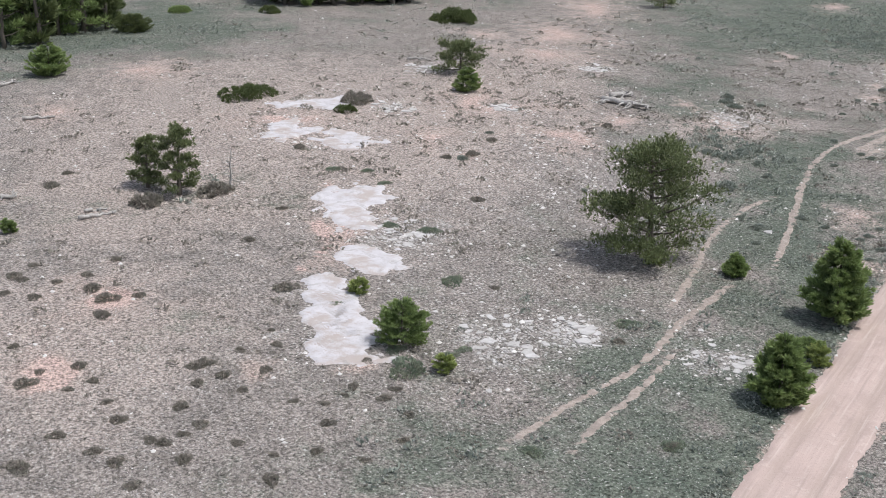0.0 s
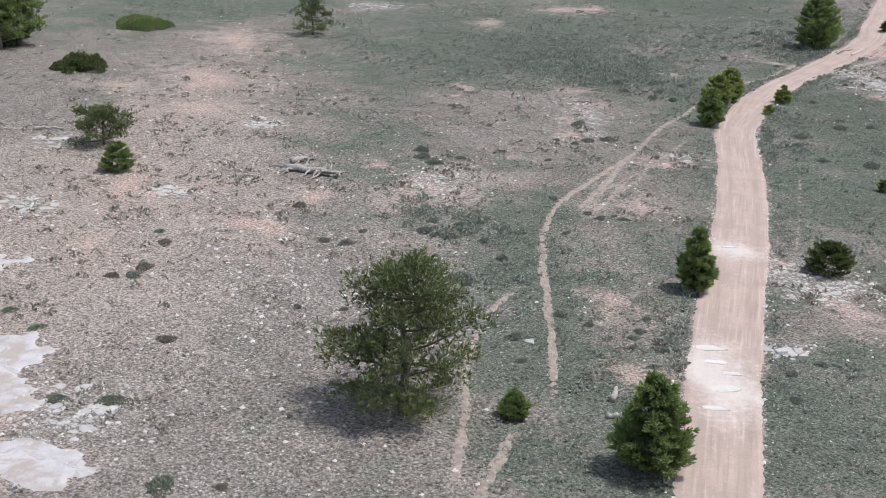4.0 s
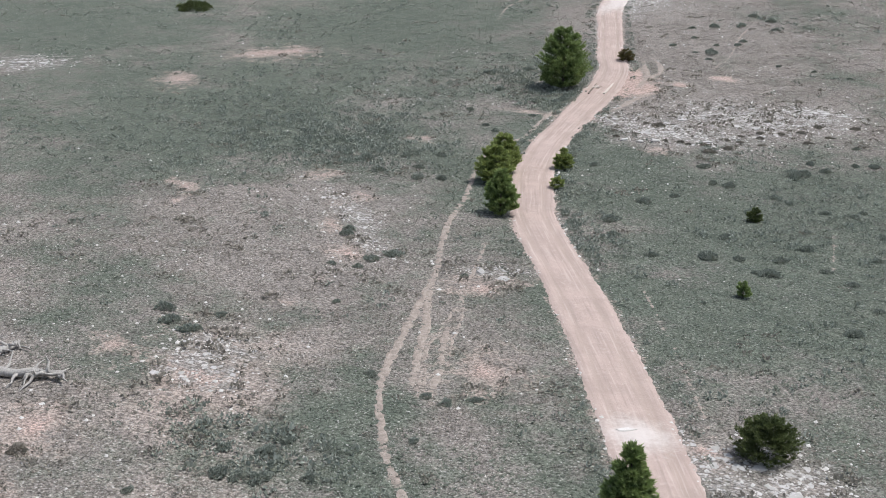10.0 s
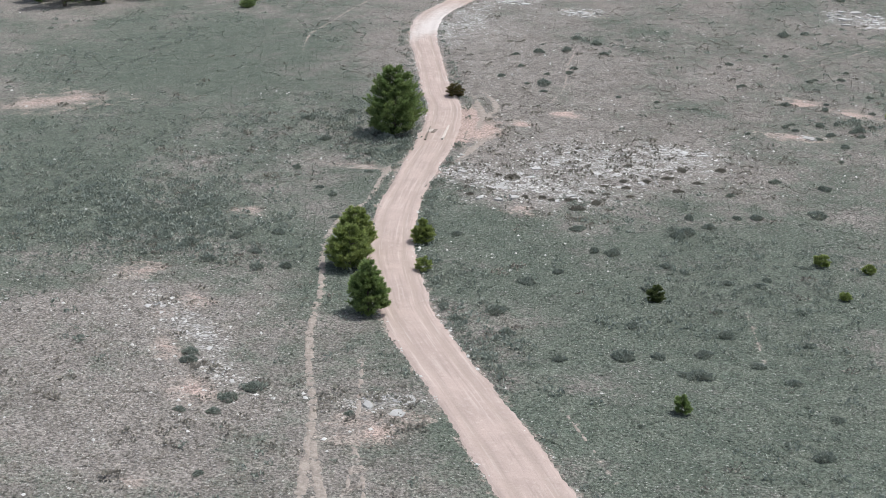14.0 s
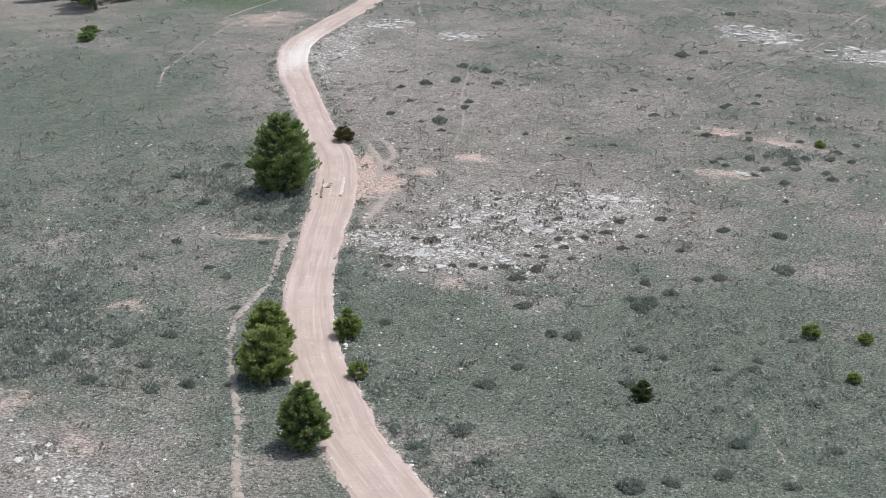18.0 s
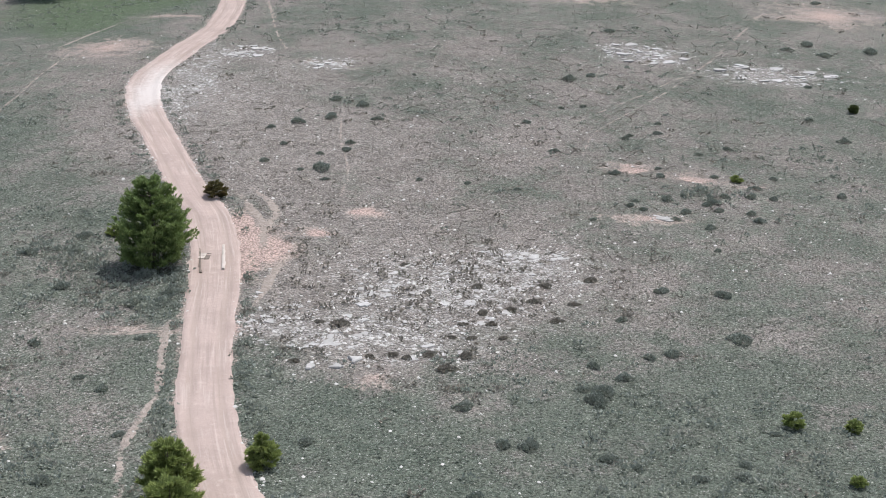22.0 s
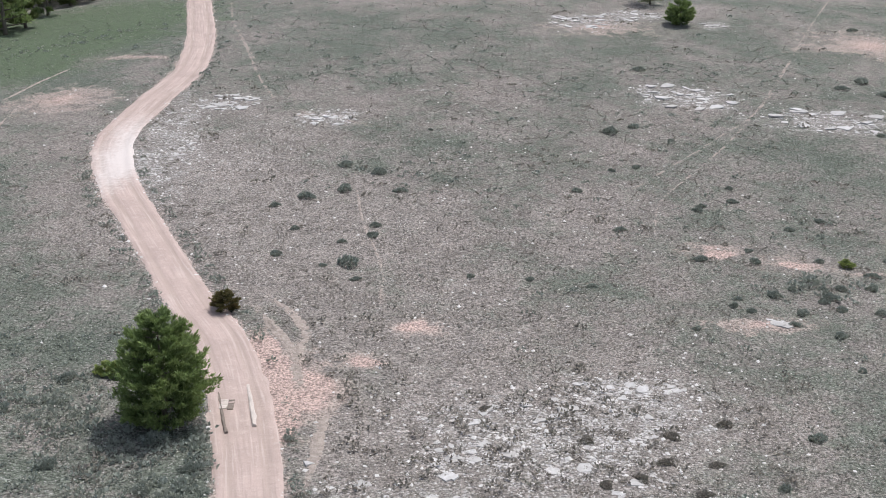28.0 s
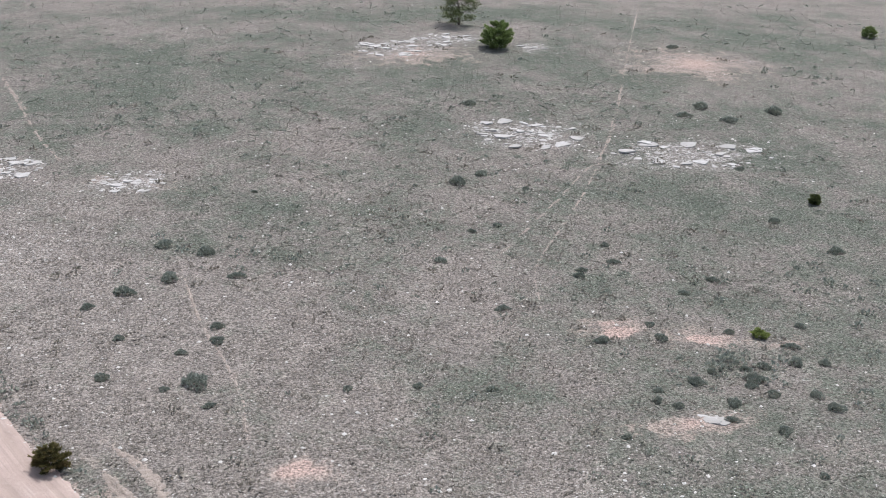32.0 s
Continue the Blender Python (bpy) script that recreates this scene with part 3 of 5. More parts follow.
TRAIL_I = ((-13.1, 72, 0.13), (-9.8, 54.3, 0.13), (-7.7, 46.2, 0.13),)
TRAIL_J = ((-6, 8, 0.24), (-4.1, 5, 0.24), (-3.5, 2.7, 0.24), (-3.8, -0.2, 0.24), (-3.4, -3.6, 0.24),)
TRAIL_K = ((-6.6, 6.5, 0.24), (-4.6, 2.5, 0.24), (-3.9, -0.5, 0.24), (-3.8, -3.6, 0.24),)
TRAIL_L = ((-11.4, -16.9, 0.25), (-9.4, -16.8, 0.25), (-7.1, -16, 0.25),)
TRAIL_M = ((-31.4, 48.9, 0.14), (-29.8, 54.4, 0.14), (-27.4, 59.9, 0.14),)
TRAIL_N = ((20.1, -33.8, 0.1), (20.8, -36.9, 0.1), (21.9, -42.6, 0.1),)
TRAIL_O = ((-2, -5.4, 0.25), (-2.4, -8, 0.25), (-2.8, -12.5, 0.25),)
TRAIL_P = ((-15.6, 90.4, 0.1), (-13.7, 74.2, 0.1), (-10.2, 58.4, 0.1),)
TRAIL_Q = ((9.2, -70.2, 0.22), (6.1, -63.3, 0.22), (3.1, -56.8, 0.22),)
TRAIL_R = ((10.5, -71.2, 0.2), (8.6, -66.2, 0.2), (6.6, -61.9, 0.2),)
TRAIL_S = ((10.4, -71.3, 0.13), (7.6, -65.7, 0.13), (5.9, -59.1, 0.13), (2.5, -48.5, 0.13),)
TRAIL_T = ((35.3, -110.8, 0.2), (34.2, -109.3, 0.2), (31.8, -104.8, 0.2), (29.8, -101.5, 0.2),)
TRAIL_U = ((-27.6, 17.7, 0.12), (-29.8, 25.6, 0.12), (-29.8, 32.9, 0.12), (-29.8, 41.1, 0.12), (-29.2, 49.9, 0.12),)
TRAIL_V = ((22.2, -68.1, 0.1), (17.5, -58.8, 0.1), (12.9, -50.6, 0.1),)
TRAIL_W = ((18.4, 16.9, 0.08), (20.4, 23.7, 0.08), (25.4, 31.3, 0.08), (31, 40.4, 0.08), (37.4, 52.7, 0.08), (44.7, 67.6, 0.08),)
TRAIL_X = ((-6.4, 6.3, 0.25), (-5.1, 3.3, 0.25), (-4.1, 0.5, 0.25), (-3.5, -2.1, 0.25),)
TRAIL_Y = ((-4.8, 6.3, 0.25), (-3.8, 3.8, 0.25), (-3.3, 2.1, 0.25),)
TRAILS = (TRAIL_A, TRAIL_B, TRAIL_C, TRAIL_D, TRAIL_E, TRAIL_F, TRAIL_G, TRAIL_H, TRAIL_I, TRAIL_J, TRAIL_K, TRAIL_L, TRAIL_M, TRAIL_N, TRAIL_O, TRAIL_P, TRAIL_Q, TRAIL_R, TRAIL_S, TRAIL_T, TRAIL_U, TRAIL_V, TRAIL_W, TRAIL_X, TRAIL_Y)


def spline(points, step=0.5):
    """A smooth line through points, at about even steps."""
    p = np.array(points, float)
    q = np.vstack([2 * p[0] - p[1], p, 2 * p[-1] - p[-2]])
    out = []
    for i in range(1, len(q) - 2):
        n = max(2, int(np.linalg.norm(q[i + 1, :2] - q[i, :2]) / step))
        t = np.linspace(0, 1, n, endpoint=False)[:, None]
        a, b, c, d = q[i - 1], q[i], q[i + 1], q[i + 2]
        out.append(0.5 * (2 * b + (c - a) * t + (2 * a - 5 * b + 4 * c - d) * t * t + (3 * b - a - 3 * c + d) * t ** 3))
    return np.vstack(out + [p[-1:]])


def near(x, y, points, step=1.5):
    """Distance from every (x, y) to a line, and the line's index there."""
    best, where = np.full(x.shape, 1e9), np.zeros(x.shape, int)
    for i in range(len(points) - 1):
        a, b = points[i, :2], points[i + 1, :2]
        lo, hi = np.minimum(a, b) - 8, np.maximum(a, b) + 8
        m = (x > lo[0]) & (x < hi[0]) & (y > lo[1]) & (y < hi[1])
        if not m.any():
            continue
        d = b - a
        t = np.clip(((x[m] - a[0]) * d[0] + (y[m] - a[1]) * d[1]) / (d @ d), 0, 1)
        r = np.hypot(x[m] - a[0] - t * d[0], y[m] - a[1] - t * d[1])
        k = r < best[m]
        bm, wm = best[m], where[m]
        bm[k], wm[k] = r[k], i
        best[m], where[m] = bm, wm
    return best, where


def blobs(x, y, rows, edge=1.0, warp=1.0, seed=3):
    """1 in the middle of any of the ellipses, 0.5 at its rim, falling to 0 outside."""
    wx = x + warp * (vnoise(x, y, 3.0, seed) - 0.5) * 2 + 0.4 * warp * (vnoise(x, y, 0.9, seed + 1) - 0.5) * 2
    wy = y + warp * (vnoise(x, y, 3.0, seed + 2) - 0.5) * 2 + 0.4 * warp * (vnoise(x, y, 0.9, seed + 4) - 0.5) * 2
    out = np.zeros(x.shape)
    for cx, cy, a, b, turn in rows:
        r = 2.2 * max(a, b)
        m = (abs(x - cx) < r) & (abs(y - cy) < r)
        c, s = math.cos(radians(turn)), math.sin(radians(turn))
        dx, dy = wx[m] - cx, wy[m] - cy
        d = np.sqrt(((dx * c + dy * s) / a) ** 2 + ((dy * c - dx * s) / b) ** 2)
        out[m] = np.maximum(out[m], np.clip(1.0 - 0.5 * d ** edge, 0, 1))
    return out


ROAD_LINE, ROAD_FINE = spline(ROAD, 0.8), spline(ROAD, 0.25)
TRAIL_LINES = [spline(t, 0.8) for t in TRAILS]


def fields(x, y):
    """All that the ground is made of at (x, y)."""
    f = {"dirt": np.maximum(blobs(x, y, DIRT, 1.0, 1.0, 3), 2.15 * np.clip(blobs(x, y, PANS, 1.1, 0.7, 5) - 0.3, 0, 0.7)), "rock": np.maximum(blobs(x, y, OUTCROPS, 1.3, 1.0, 13), 0.75 * blobs(x, y, SHEETS, 1.0, 1.6, 15)), "sheet": blobs(x, y, SHEETS, 1.4, 1.3, 23),
         "green": np.maximum(blobs(x, y, GREEN, 1.2, 3.0, 33), 0.45 * blobs(x, y, GREY_GREEN, 1.2, 3.0, 35)), "bare": blobs(x, y, BARE, 1.2, 3.0, 43), "lush": blobs(x, y, LUSH, 1.2, 2.0, 45), "pale": blobs(x, y, PALE_GROUND, 1.2, 2.5, 49), "brush": blobs(x, y, BRUSH, 1.2, 1.5, 47), "stony": blobs(x, y, STONY, 1.2, 2.5, 48)}
    road, where = near(x, y, ROAD_LINE)
    f["road"], f["half"] = road, ROAD_LINE[where, 2] / 2
    f["dirt"] = np.maximum(f["dirt"], (0.45 + 0.5 * vnoise(x, y, 2.2, 29)) * np.exp(-(np.clip(road - f["half"], 0, None) / 0.55) ** 2))
    tr = np.full(x.shape, 1e9)
    for t in TRAIL_LINES:
        tr = np.minimum(tr, near(x, y, t)[0] / t[0, 2])
    f["trail"] = np.clip(1.0 - tr * 0.5, 0, 1)
    return f


# ---- the ground, one sheet to the horizon ----
X0, X1, Y0, Y1, STEP = -100.0, 90.0, -138.0, 120.0, 0.43


def far_steps(start, sign):
    s, out = STEP, []
    while s < 1500:
        s *= 1.35
        start += sign * s
        out.append(start)
    return out


gx = np.array(far_steps(X0, -1)[::-1] + list(np.arange(X0, X1, STEP)) + far_steps(X1, 1))
gy = np.array(far_steps(Y0, -1)[::-1] + list(np.arange(Y0, Y1, STEP)) + far_steps(Y1, 1))
GX, GY = np.meshgrid(gx, gy)
fx, fy = GX.ravel(), GY.ravel()
F = fields(fx, fy)
under = np.clip((F["half"] + 0.1 - F["road"]) / 0.3, 0, 1)
fz = gz(fx, fy) - 0.09 * under
nx, ny = len(gx), len(gy)
ii = (np.arange(ny - 1)[:, None] * nx + np.arange(nx - 1)[None, :]).ravel()
ground_mesh = mesh_of("ground", np.stack([fx, fy, fz], 1), np.stack([ii, ii + 1, ii + nx + 1, ii + nx], 1), M_GROUND, True)
for key in ("dirt", "rock", "green", "bare", "trail", "lush", "pale", "stony"):
    add_attr(ground_mesh, key, F[key])
ground = tagged(new("ground", ground_mesh), "dry grey-green rangeland with gravel and open pinkish earth", "ground", kind="structure")

# ---- the dirt road ----
cross = np.linspace(-1, 1, 29)
p = ROAD_FINE
t2 = unit(np.gradient(p[:, :2], axis=0))
nrm = np.stack([-t2[:, 1], t2[:, 0]], 1)
along = np.concatenate([[0], np.cumsum(np.linalg.norm(np.diff(p[:, :2], axis=0), axis=1))])
wl = p[:, 2] / 2 * (1 + 0.16 * (vnoise(along, along * 0, 3.7, 51) - 0.5))
wr = p[:, 2] / 2 * (1 + 0.16 * (vnoise(along, along * 0 + 9, 3.7, 53) - 0.5))
wid = np.where(cross[None, :] < 0, wr[:, None], wl[:, None])
rx = p[:, 0:1] + nrm[:, 0:1] * cross[None, :] * wid * 1.2
ry = p[:, 1:2] + nrm[:, 1:2] * cross[None, :] * wid * 1.2
rut = np.exp(-((np.abs(cross) - 0.48) / 0.16) ** 2)[None, :] * (0.6 + 0.6 * vnoise(rx, ry, 2.0, 55))
brink = np.clip((np.abs(cross) - 0.78) / 0.22, 0, 1)[None, :]
rz = gz(rx, ry) + 0.035 - 0.035 * rut - 0.10 * brink + 0.2 * brink * (0.45 * vnoise(rx, ry, 1.3, 54) + 0.35 * vnoise(rx, ry, 0.5, 56) + 0.2 * vnoise(rx, ry, 0.22, 57) - 0.5)
nc = len(cross)
ii = (np.arange(len(p) - 1)[:, None] * nc + np.arange(nc - 1)[None, :]).ravel()
road_mesh = mesh_of("road", np.stack([rx.ravel(), ry.ravel(), rz.ravel()], 1), np.stack([ii, ii + nc, ii + nc + 1, ii + 1], 1), M_ROAD, True)
add_attr(road_mesh, "rut", rut.ravel())
add_attr(road_mesh, "across", (cross[None, :] * wid).ravel())
add_attr(road_mesh, "along", np.repeat(along, nc))
PALE_ROAD = ((27.72, -84.24, 1.59, 4.35, 45.66), (-18.37, 33.44, 1.98, 9.01, -1.18), (18.59, -68.67, 1.55, 1.77, 49.63),)
add_attr(road_mesh, "pale", blobs(rx.ravel(), ry.ravel(), PALE_ROAD, 1.0, 0.6, 61))
road = tagged(new("road", road_mesh), "pale pinkish dirt road with shallow wheel ruts", "road", kind="structure")


# ---- narrow trails, worn into the turf ----
def trail_material():
    m, n, l, b = mat("trail_earth")
    small, fine = node_noise(n, l, 4.0, 5, 0.7), node_noise(n, l, 16.0, 3, 0.75)
    col = node_mix(n, l, node_map(n, l, small, 0.4, 0.6), TRAIL_COL_A, TRAIL_COL_B)
    col = node_mix(n, l, node_map(n, l, fine, 0.56, 0.68, 0.0, 0.7), col, (0.22, 0.20, 0.17))
    l.new(col, b.inputs["Base Color"])
    b.inputs["Roughness"].default_value = 0.95
    b.inputs["Specular IOR Level"].default_value = 0.15
    node_bump(n, l, b, fine, 0.7, 0.08)
    return m


M_TRAIL = trail_material()


def trail_strip(points):
    p = spline(points, 0.14)
    wide = points[0][2]
    t = unit(np.gradient(p[:, :2], axis=0))
    q = np.stack([-t[:, 1], t[:, 0]], 1)
    wander = 0.9 * wide * (vnoise(p[:, 0], p[:, 1], 2.5, 58) - 0.5)
    c = np.linspace(-1, 1, 11)
    x = p[:, 0:1] + q[:, 0:1] * (c[None, :] * wide * 1.5 + wander[:, None])
    y = p[:, 1:2] + q[:, 1:2] * (c[None, :] * wide * 1.5 + wander[:, None])
    z = gz(x, y) + (0.03 if wide > 0.13 else 0.0) - 0.10 * (c ** 2)[None, :] + 0.05 * (vnoise(x, y, 0.6, 59) - 0.5) + 0.09 * (vnoise(x, y, 0.2, 60) - 0.5) + 0.05 * (vnoise(x, y, 3.0, 62) - 0.5)
    fade = np.clip(np.minimum(np.arange(len(p)), np.arange(len(p))[::-1]) * 0.14 / 2.5, 0, 1)
    z = np.minimum(z - 0.09 * (1 - fade)[:, None] ** 2, gz(x, y) + 0.02)
    k = (np.arange(len(p) - 1)[:, None] * 11 + np.arange(10)[None, :]).ravel()
    me = mesh_of("trail", np.stack([x.ravel(), y.ravel(), z.ravel()], 1), np.stack([k, k + 11, k + 12, k + 1], 1), M_TRAIL, True)
    tagged(new("trail", me), "narrow worn animal trail of bare pale earth", "trail", kind="structure")


for row in TRAILS:
    trail_strip(row)


# ---- trees and bushes ----
def crown_points(gen, count, height, radius, shape, low=0.04, hollow=0.55):
    """Places for needle bunches along many rising branches, and the ways they point."""
    if shape is MAT:
        q, az = np.sqrt(gen.random(count)), gen.uniform(0, 2 * math.pi, count)
        r = radius * q * (1 + 0.16 * np.sin(az * 2 + gen.uniform(0, 6)) + 0.12 * np.sin(az * 5 + gen.uniform(0, 6)))
        c = np.stack([np.cos(az) * r, np.sin(az) * r, height * np.sqrt(np.clip(1.02 - q * q, 0, 1)) * gen.uniform(0.5, 1.0, count) * (0.35 + 1.1 * vnoise(np.cos(az) * r + 50, np.sin(az) * r + 50, 0.3 * radius, 17))], 1)
        keep = vnoise(np.cos(az) * r + 20, np.sin(az) * r + 20, 0.35 * radius, 18) + 0.35 * (1 - q) > 0.36
        q, az, c, count = q[keep], az[keep], c[keep], int(keep.sum())
        return c, unit(np.stack([np.cos(az) * q, np.sin(az) * q, np.full(count, 0.7)], 1)), np.full(count, 0.6)
    nb = max(26, int(count / 38))
    zf = gen.beta(*shape["beta"], nb) * (0.97 - low) + low
    az = np.arange(nb) * 2.4 + gen.normal(0, 0.4, nb)
    ln = radius * np.interp(zf, shape["z"], shape["r"]) * gen.uniform(0.72, 1.15, nb) + 0.04 * radius
    b = gen.integers(0, nb, count)
    u = hollow * 0.6 + (1.0 - hollow * 0.6) * gen.random(count) ** 0.75
    out = np.stack([np.cos(az), np.sin(az), 0 * az], 1)[b]
    side = np.stack([-np.sin(az), np.cos(az), 0 * az], 1)[b]
    # a branch leaves the trunk low, bends outwards and turns up at its end; its twigs fan out to both sides
    fan = gen.normal(0, 1, (count, 1)) * (0.16 * ln[b] * (1.15 - u))[:, None]
    c = out * (ln[b] * u)[:, None] + side * fan
    c[:, 2] = np.maximum(zf[b] * height * 0.93 + shape["up"] * 0.34 * ln[b] * u ** 2 - 0.1 * ln[b] + gen.normal(0, 0.02, count) * height * 0.5, 0.02)
    c[:, 2] = np.minimum(c[:, 2], 0.97 * height)
    way = unit(out * (0.45 + 0.4 * u)[:, None] + side * np.sign(fan) * 0.35 + np.array([0, 0, 1.0]) * shape["up"])
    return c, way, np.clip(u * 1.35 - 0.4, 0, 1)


CONE = {"z": (0, 0.12, 0.3, 0.55, 0.8, 1.0), "r": (0.6, 0.9, 1.0, 0.76, 0.42, 0.08), "beta": (1.2, 1.45), "up": 0.75}
BROAD = {"z": (0, 0.12, 0.3, 0.55, 0.8, 1.0), "r": (0.62, 0.92, 1.0, 0.88, 0.58, 0.16), "beta": (1.15, 1.4), "up": 0.95}
FULL = {"z": (0, 0.08, 0.25, 0.5, 0.75, 0.92, 1.0), "r": (0.58, 0.84, 1.0, 0.92, 0.62, 0.32, 0.08), "beta": (1.15, 1.3), "up": 1.05}
DOME = {"z": (0, 0.25, 0.55, 0.8, 1.0), "r": (0.85, 1.0, 0.9, 0.62, 0.12), "beta": (1.2, 1.3), "up": 0.7}
MAT = {"z": (0, 0.4, 0.75, 1.0), "r": (1.0, 0.95, 0.7, 0.2), "beta": (1.2, 1.3), "up": 0.6}


def leafy(name, height, width, shape, material, count, size, seed, label, category, blades=7, x=0, y=0, stem=True, hollow=0.55, low=0.04, group=""):
    """A tree or bush: a trunk with side limbs and a crown of needle bunches."""
    gen = np.random.default_rng(seed)
    ob = thing(name, pose(x, y, on(x, y) - 0.03, 0, 0, gen.uniform(0, 360)), label, category, group)
    c, way, tip = crown_points(gen, count, height, width / 2, shape, low, hollow)
    flat = shape is MAT
    v, f = sprays(gen, c, way, size * gen.uniform(0.7, 1.3, len(c)) * (1.0 if flat else 1.35), blades, 0.13 if flat else 0.105, 0.6 if flat else 0.36)
    v[:, 2] = np.maximum(v[:, 2], 0.0)
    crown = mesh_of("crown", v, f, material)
    # tip: needles darker towards the trunk, paler at branch and blade ends
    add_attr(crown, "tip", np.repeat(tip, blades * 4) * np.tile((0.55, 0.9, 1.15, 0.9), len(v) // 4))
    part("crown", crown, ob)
    if stem:
        r = 0.022 * height + 0.02
        trunk = [(0.03 * math.sin(k * 1.7) * height * 0.3, 0.03 * math.cos(k * 2.1) * height * 0.3, k / 6 * height * 0.92 - 0.1, r * (1 - k / 6.6)) for k in range(7)]
        part("trunk", tube_mesh("trunk", [trunk], M_BARK, 7), ob)
        for k in range(6):
            h0 = height * gen.uniform(0.08, 0.8)
            rr = width / 2 * float(np.interp(h0 / height, shape["z"], shape["r"])) * 0.8
            a = gen.uniform(0, 6.28)
            limb = [(0, 0, h0, r * 0.35), (math.cos(a) * rr * 0.5, math.sin(a) * rr * 0.5, h0 + rr * 0.1, r * 0.22), (math.cos(a) * rr, math.sin(a) * rr, h0 + rr * 0.35, 0.008)]
            part("limb", tube_mesh("limb", [limb], M_BARK, 4), ob)
    return ob


def pine(height, width, seed, x, y, label, material=None, limb_count=26, count=70, size=0.26, group=""):
    """An open-grown pine: a leaning trunk, spreading limbs, foliage in separate plates with gaps between."""
    material = material or M_PINE
    gen = np.random.default_rng(seed)
    ob = thing("pine_tree", pose(x, y, on(x, y) - 0.05, 0, 0, gen.uniform(0, 360)), label, "tree", group)
    r = 0.028 * height + 0.03
    bend = gen.uniform(-0.06, 0.06, 2) * height
    mid = lambda s: np.array([bend[0] * s * s, bend[1] * s * s, s * height * 0.93])
    part("trunk", tube_mesh("trunk", [[(*(mid(k / 8) - (0, 0, 0.1 if k == 0 else 0)), r * (1 - k / 9.5)) for k in range(9)]], M_BARK, 8), ob)
    cs, ws, ts = [], [], []
    for k in range(limb_count):
        s = 0.07 + 0.90 * (k + gen.random()) / limb_count
        prof = float(np.interp(s, (0.05, 0.25, 0.55, 0.8, 1.0), (0.8, 1.0, 0.86, 0.6, 0.22)))
        a = k * 2.4 + gen.uniform(-0.6, 0.6)
        ln = width / 2 * prof * gen.uniform(0.6, 1.12)
        b = mid(s)
        rise = gen.uniform(-0.08, 0.3) + 0.45 * s
        d, e = np.array([math.cos(a), math.sin(a), 0.0]), np.array([-math.sin(a), math.cos(a), 0.0])
        at = lambda u: b + d * ln * u + np.array([0, 0, rise * ln * u ** 1.6])
        limbs = [[(*at(u), max(0.01, r * 0.42 * (1 - 0.8 * u) * (1 - 0.5 * s))) for u in (0, 0.3, 0.65, 1.0)]]
        # side twigs, each with a flattened tuft of needles at its end
        for q in range(int(gen.integers(4, 8)) if width > 4.5 else int(gen.integers(3, 6))):
            u = 1.0 if q == 0 else gen.uniform(0.38, 0.98)
            off = e * gen.uniform(-0.34, 0.34) * ln * (1.2 - u) + d * 0.1 * ln + np.array([0, 0, gen.uniform(0.0, 0.16) * ln])
            end = at(u) + off * (0.2 if q == 0 else 1.0)
            limbs.append([(*at(u), r * 0.10), (*(at(u) * 0.5 + end * 0.5 + (0, 0, 0.02)), r * 0.07), (*end, 0.006)])
            n = int(count * gen.uniform(0.6, 1.3))
            spread = 0.062 * width * gen.uniform(0.75, 1.2)
            w = gen.normal(0, 1, (n, 3)) * np.array([1.0, 1.0, 0.55])
            cs.append(end + w * spread)
            ws.append(unit(w) * 0.5 + d * 0.25 + np.array([0, 0, 0.75]))
            # paler towards each tuft's top, darker below; young low limbs paler throughout
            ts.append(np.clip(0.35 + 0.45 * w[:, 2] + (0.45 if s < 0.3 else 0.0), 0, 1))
        part("limb", tube_mesh("limb", limbs, M_BARK, 5), ob)
    c, w, tip = np.concatenate(cs), unit(np.concatenate(ws)), np.concatenate(ts)
    v, f = sprays(gen, c, w, size * gen.uniform(0.7, 1.25, len(c)), 6, 0.11, 0.6)
    v[:, 2] = np.maximum(v[:, 2], 0.05)
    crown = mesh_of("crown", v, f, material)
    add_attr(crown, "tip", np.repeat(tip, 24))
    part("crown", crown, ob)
    return ob


PINES = ((20.72, -96.19, 6.09, 5.24), (1.62, -114.49, 3.99, 2.5), (-0.44, -115.69, 3.0, 2), (-18.89, -84.88, 2.49, 3.97), (-47.59, -42.25, 3.55, 4.46),
    (31.24, 80.08, 3.95, 4.51),)
CONIFERS = ((30.4, -92.98, 4.14, 3.23), (35.47, -101, 3.04, 2.63), (21.16, -76.08, 3.5, 2.02), (-9.54, -6.91, 5.81, 4.6), (-3.13, -33.89, 2.85, 2.28), (-2.48,
    -36.77, 2.74, 2.43), (0.93, -43.17, 3.05, 2.28), (0.11, -30.54, 1.62, 1.55), (-13.17, -87.51, 1.89, 2.46), (24.3, -93.6, 1.11, 1.25), (32.35, 70.41,
    2.65, 3.36), (-32.66, -114.04, 2.56, 3.72), (24.16, -93.57, 1.22, 1.11),)
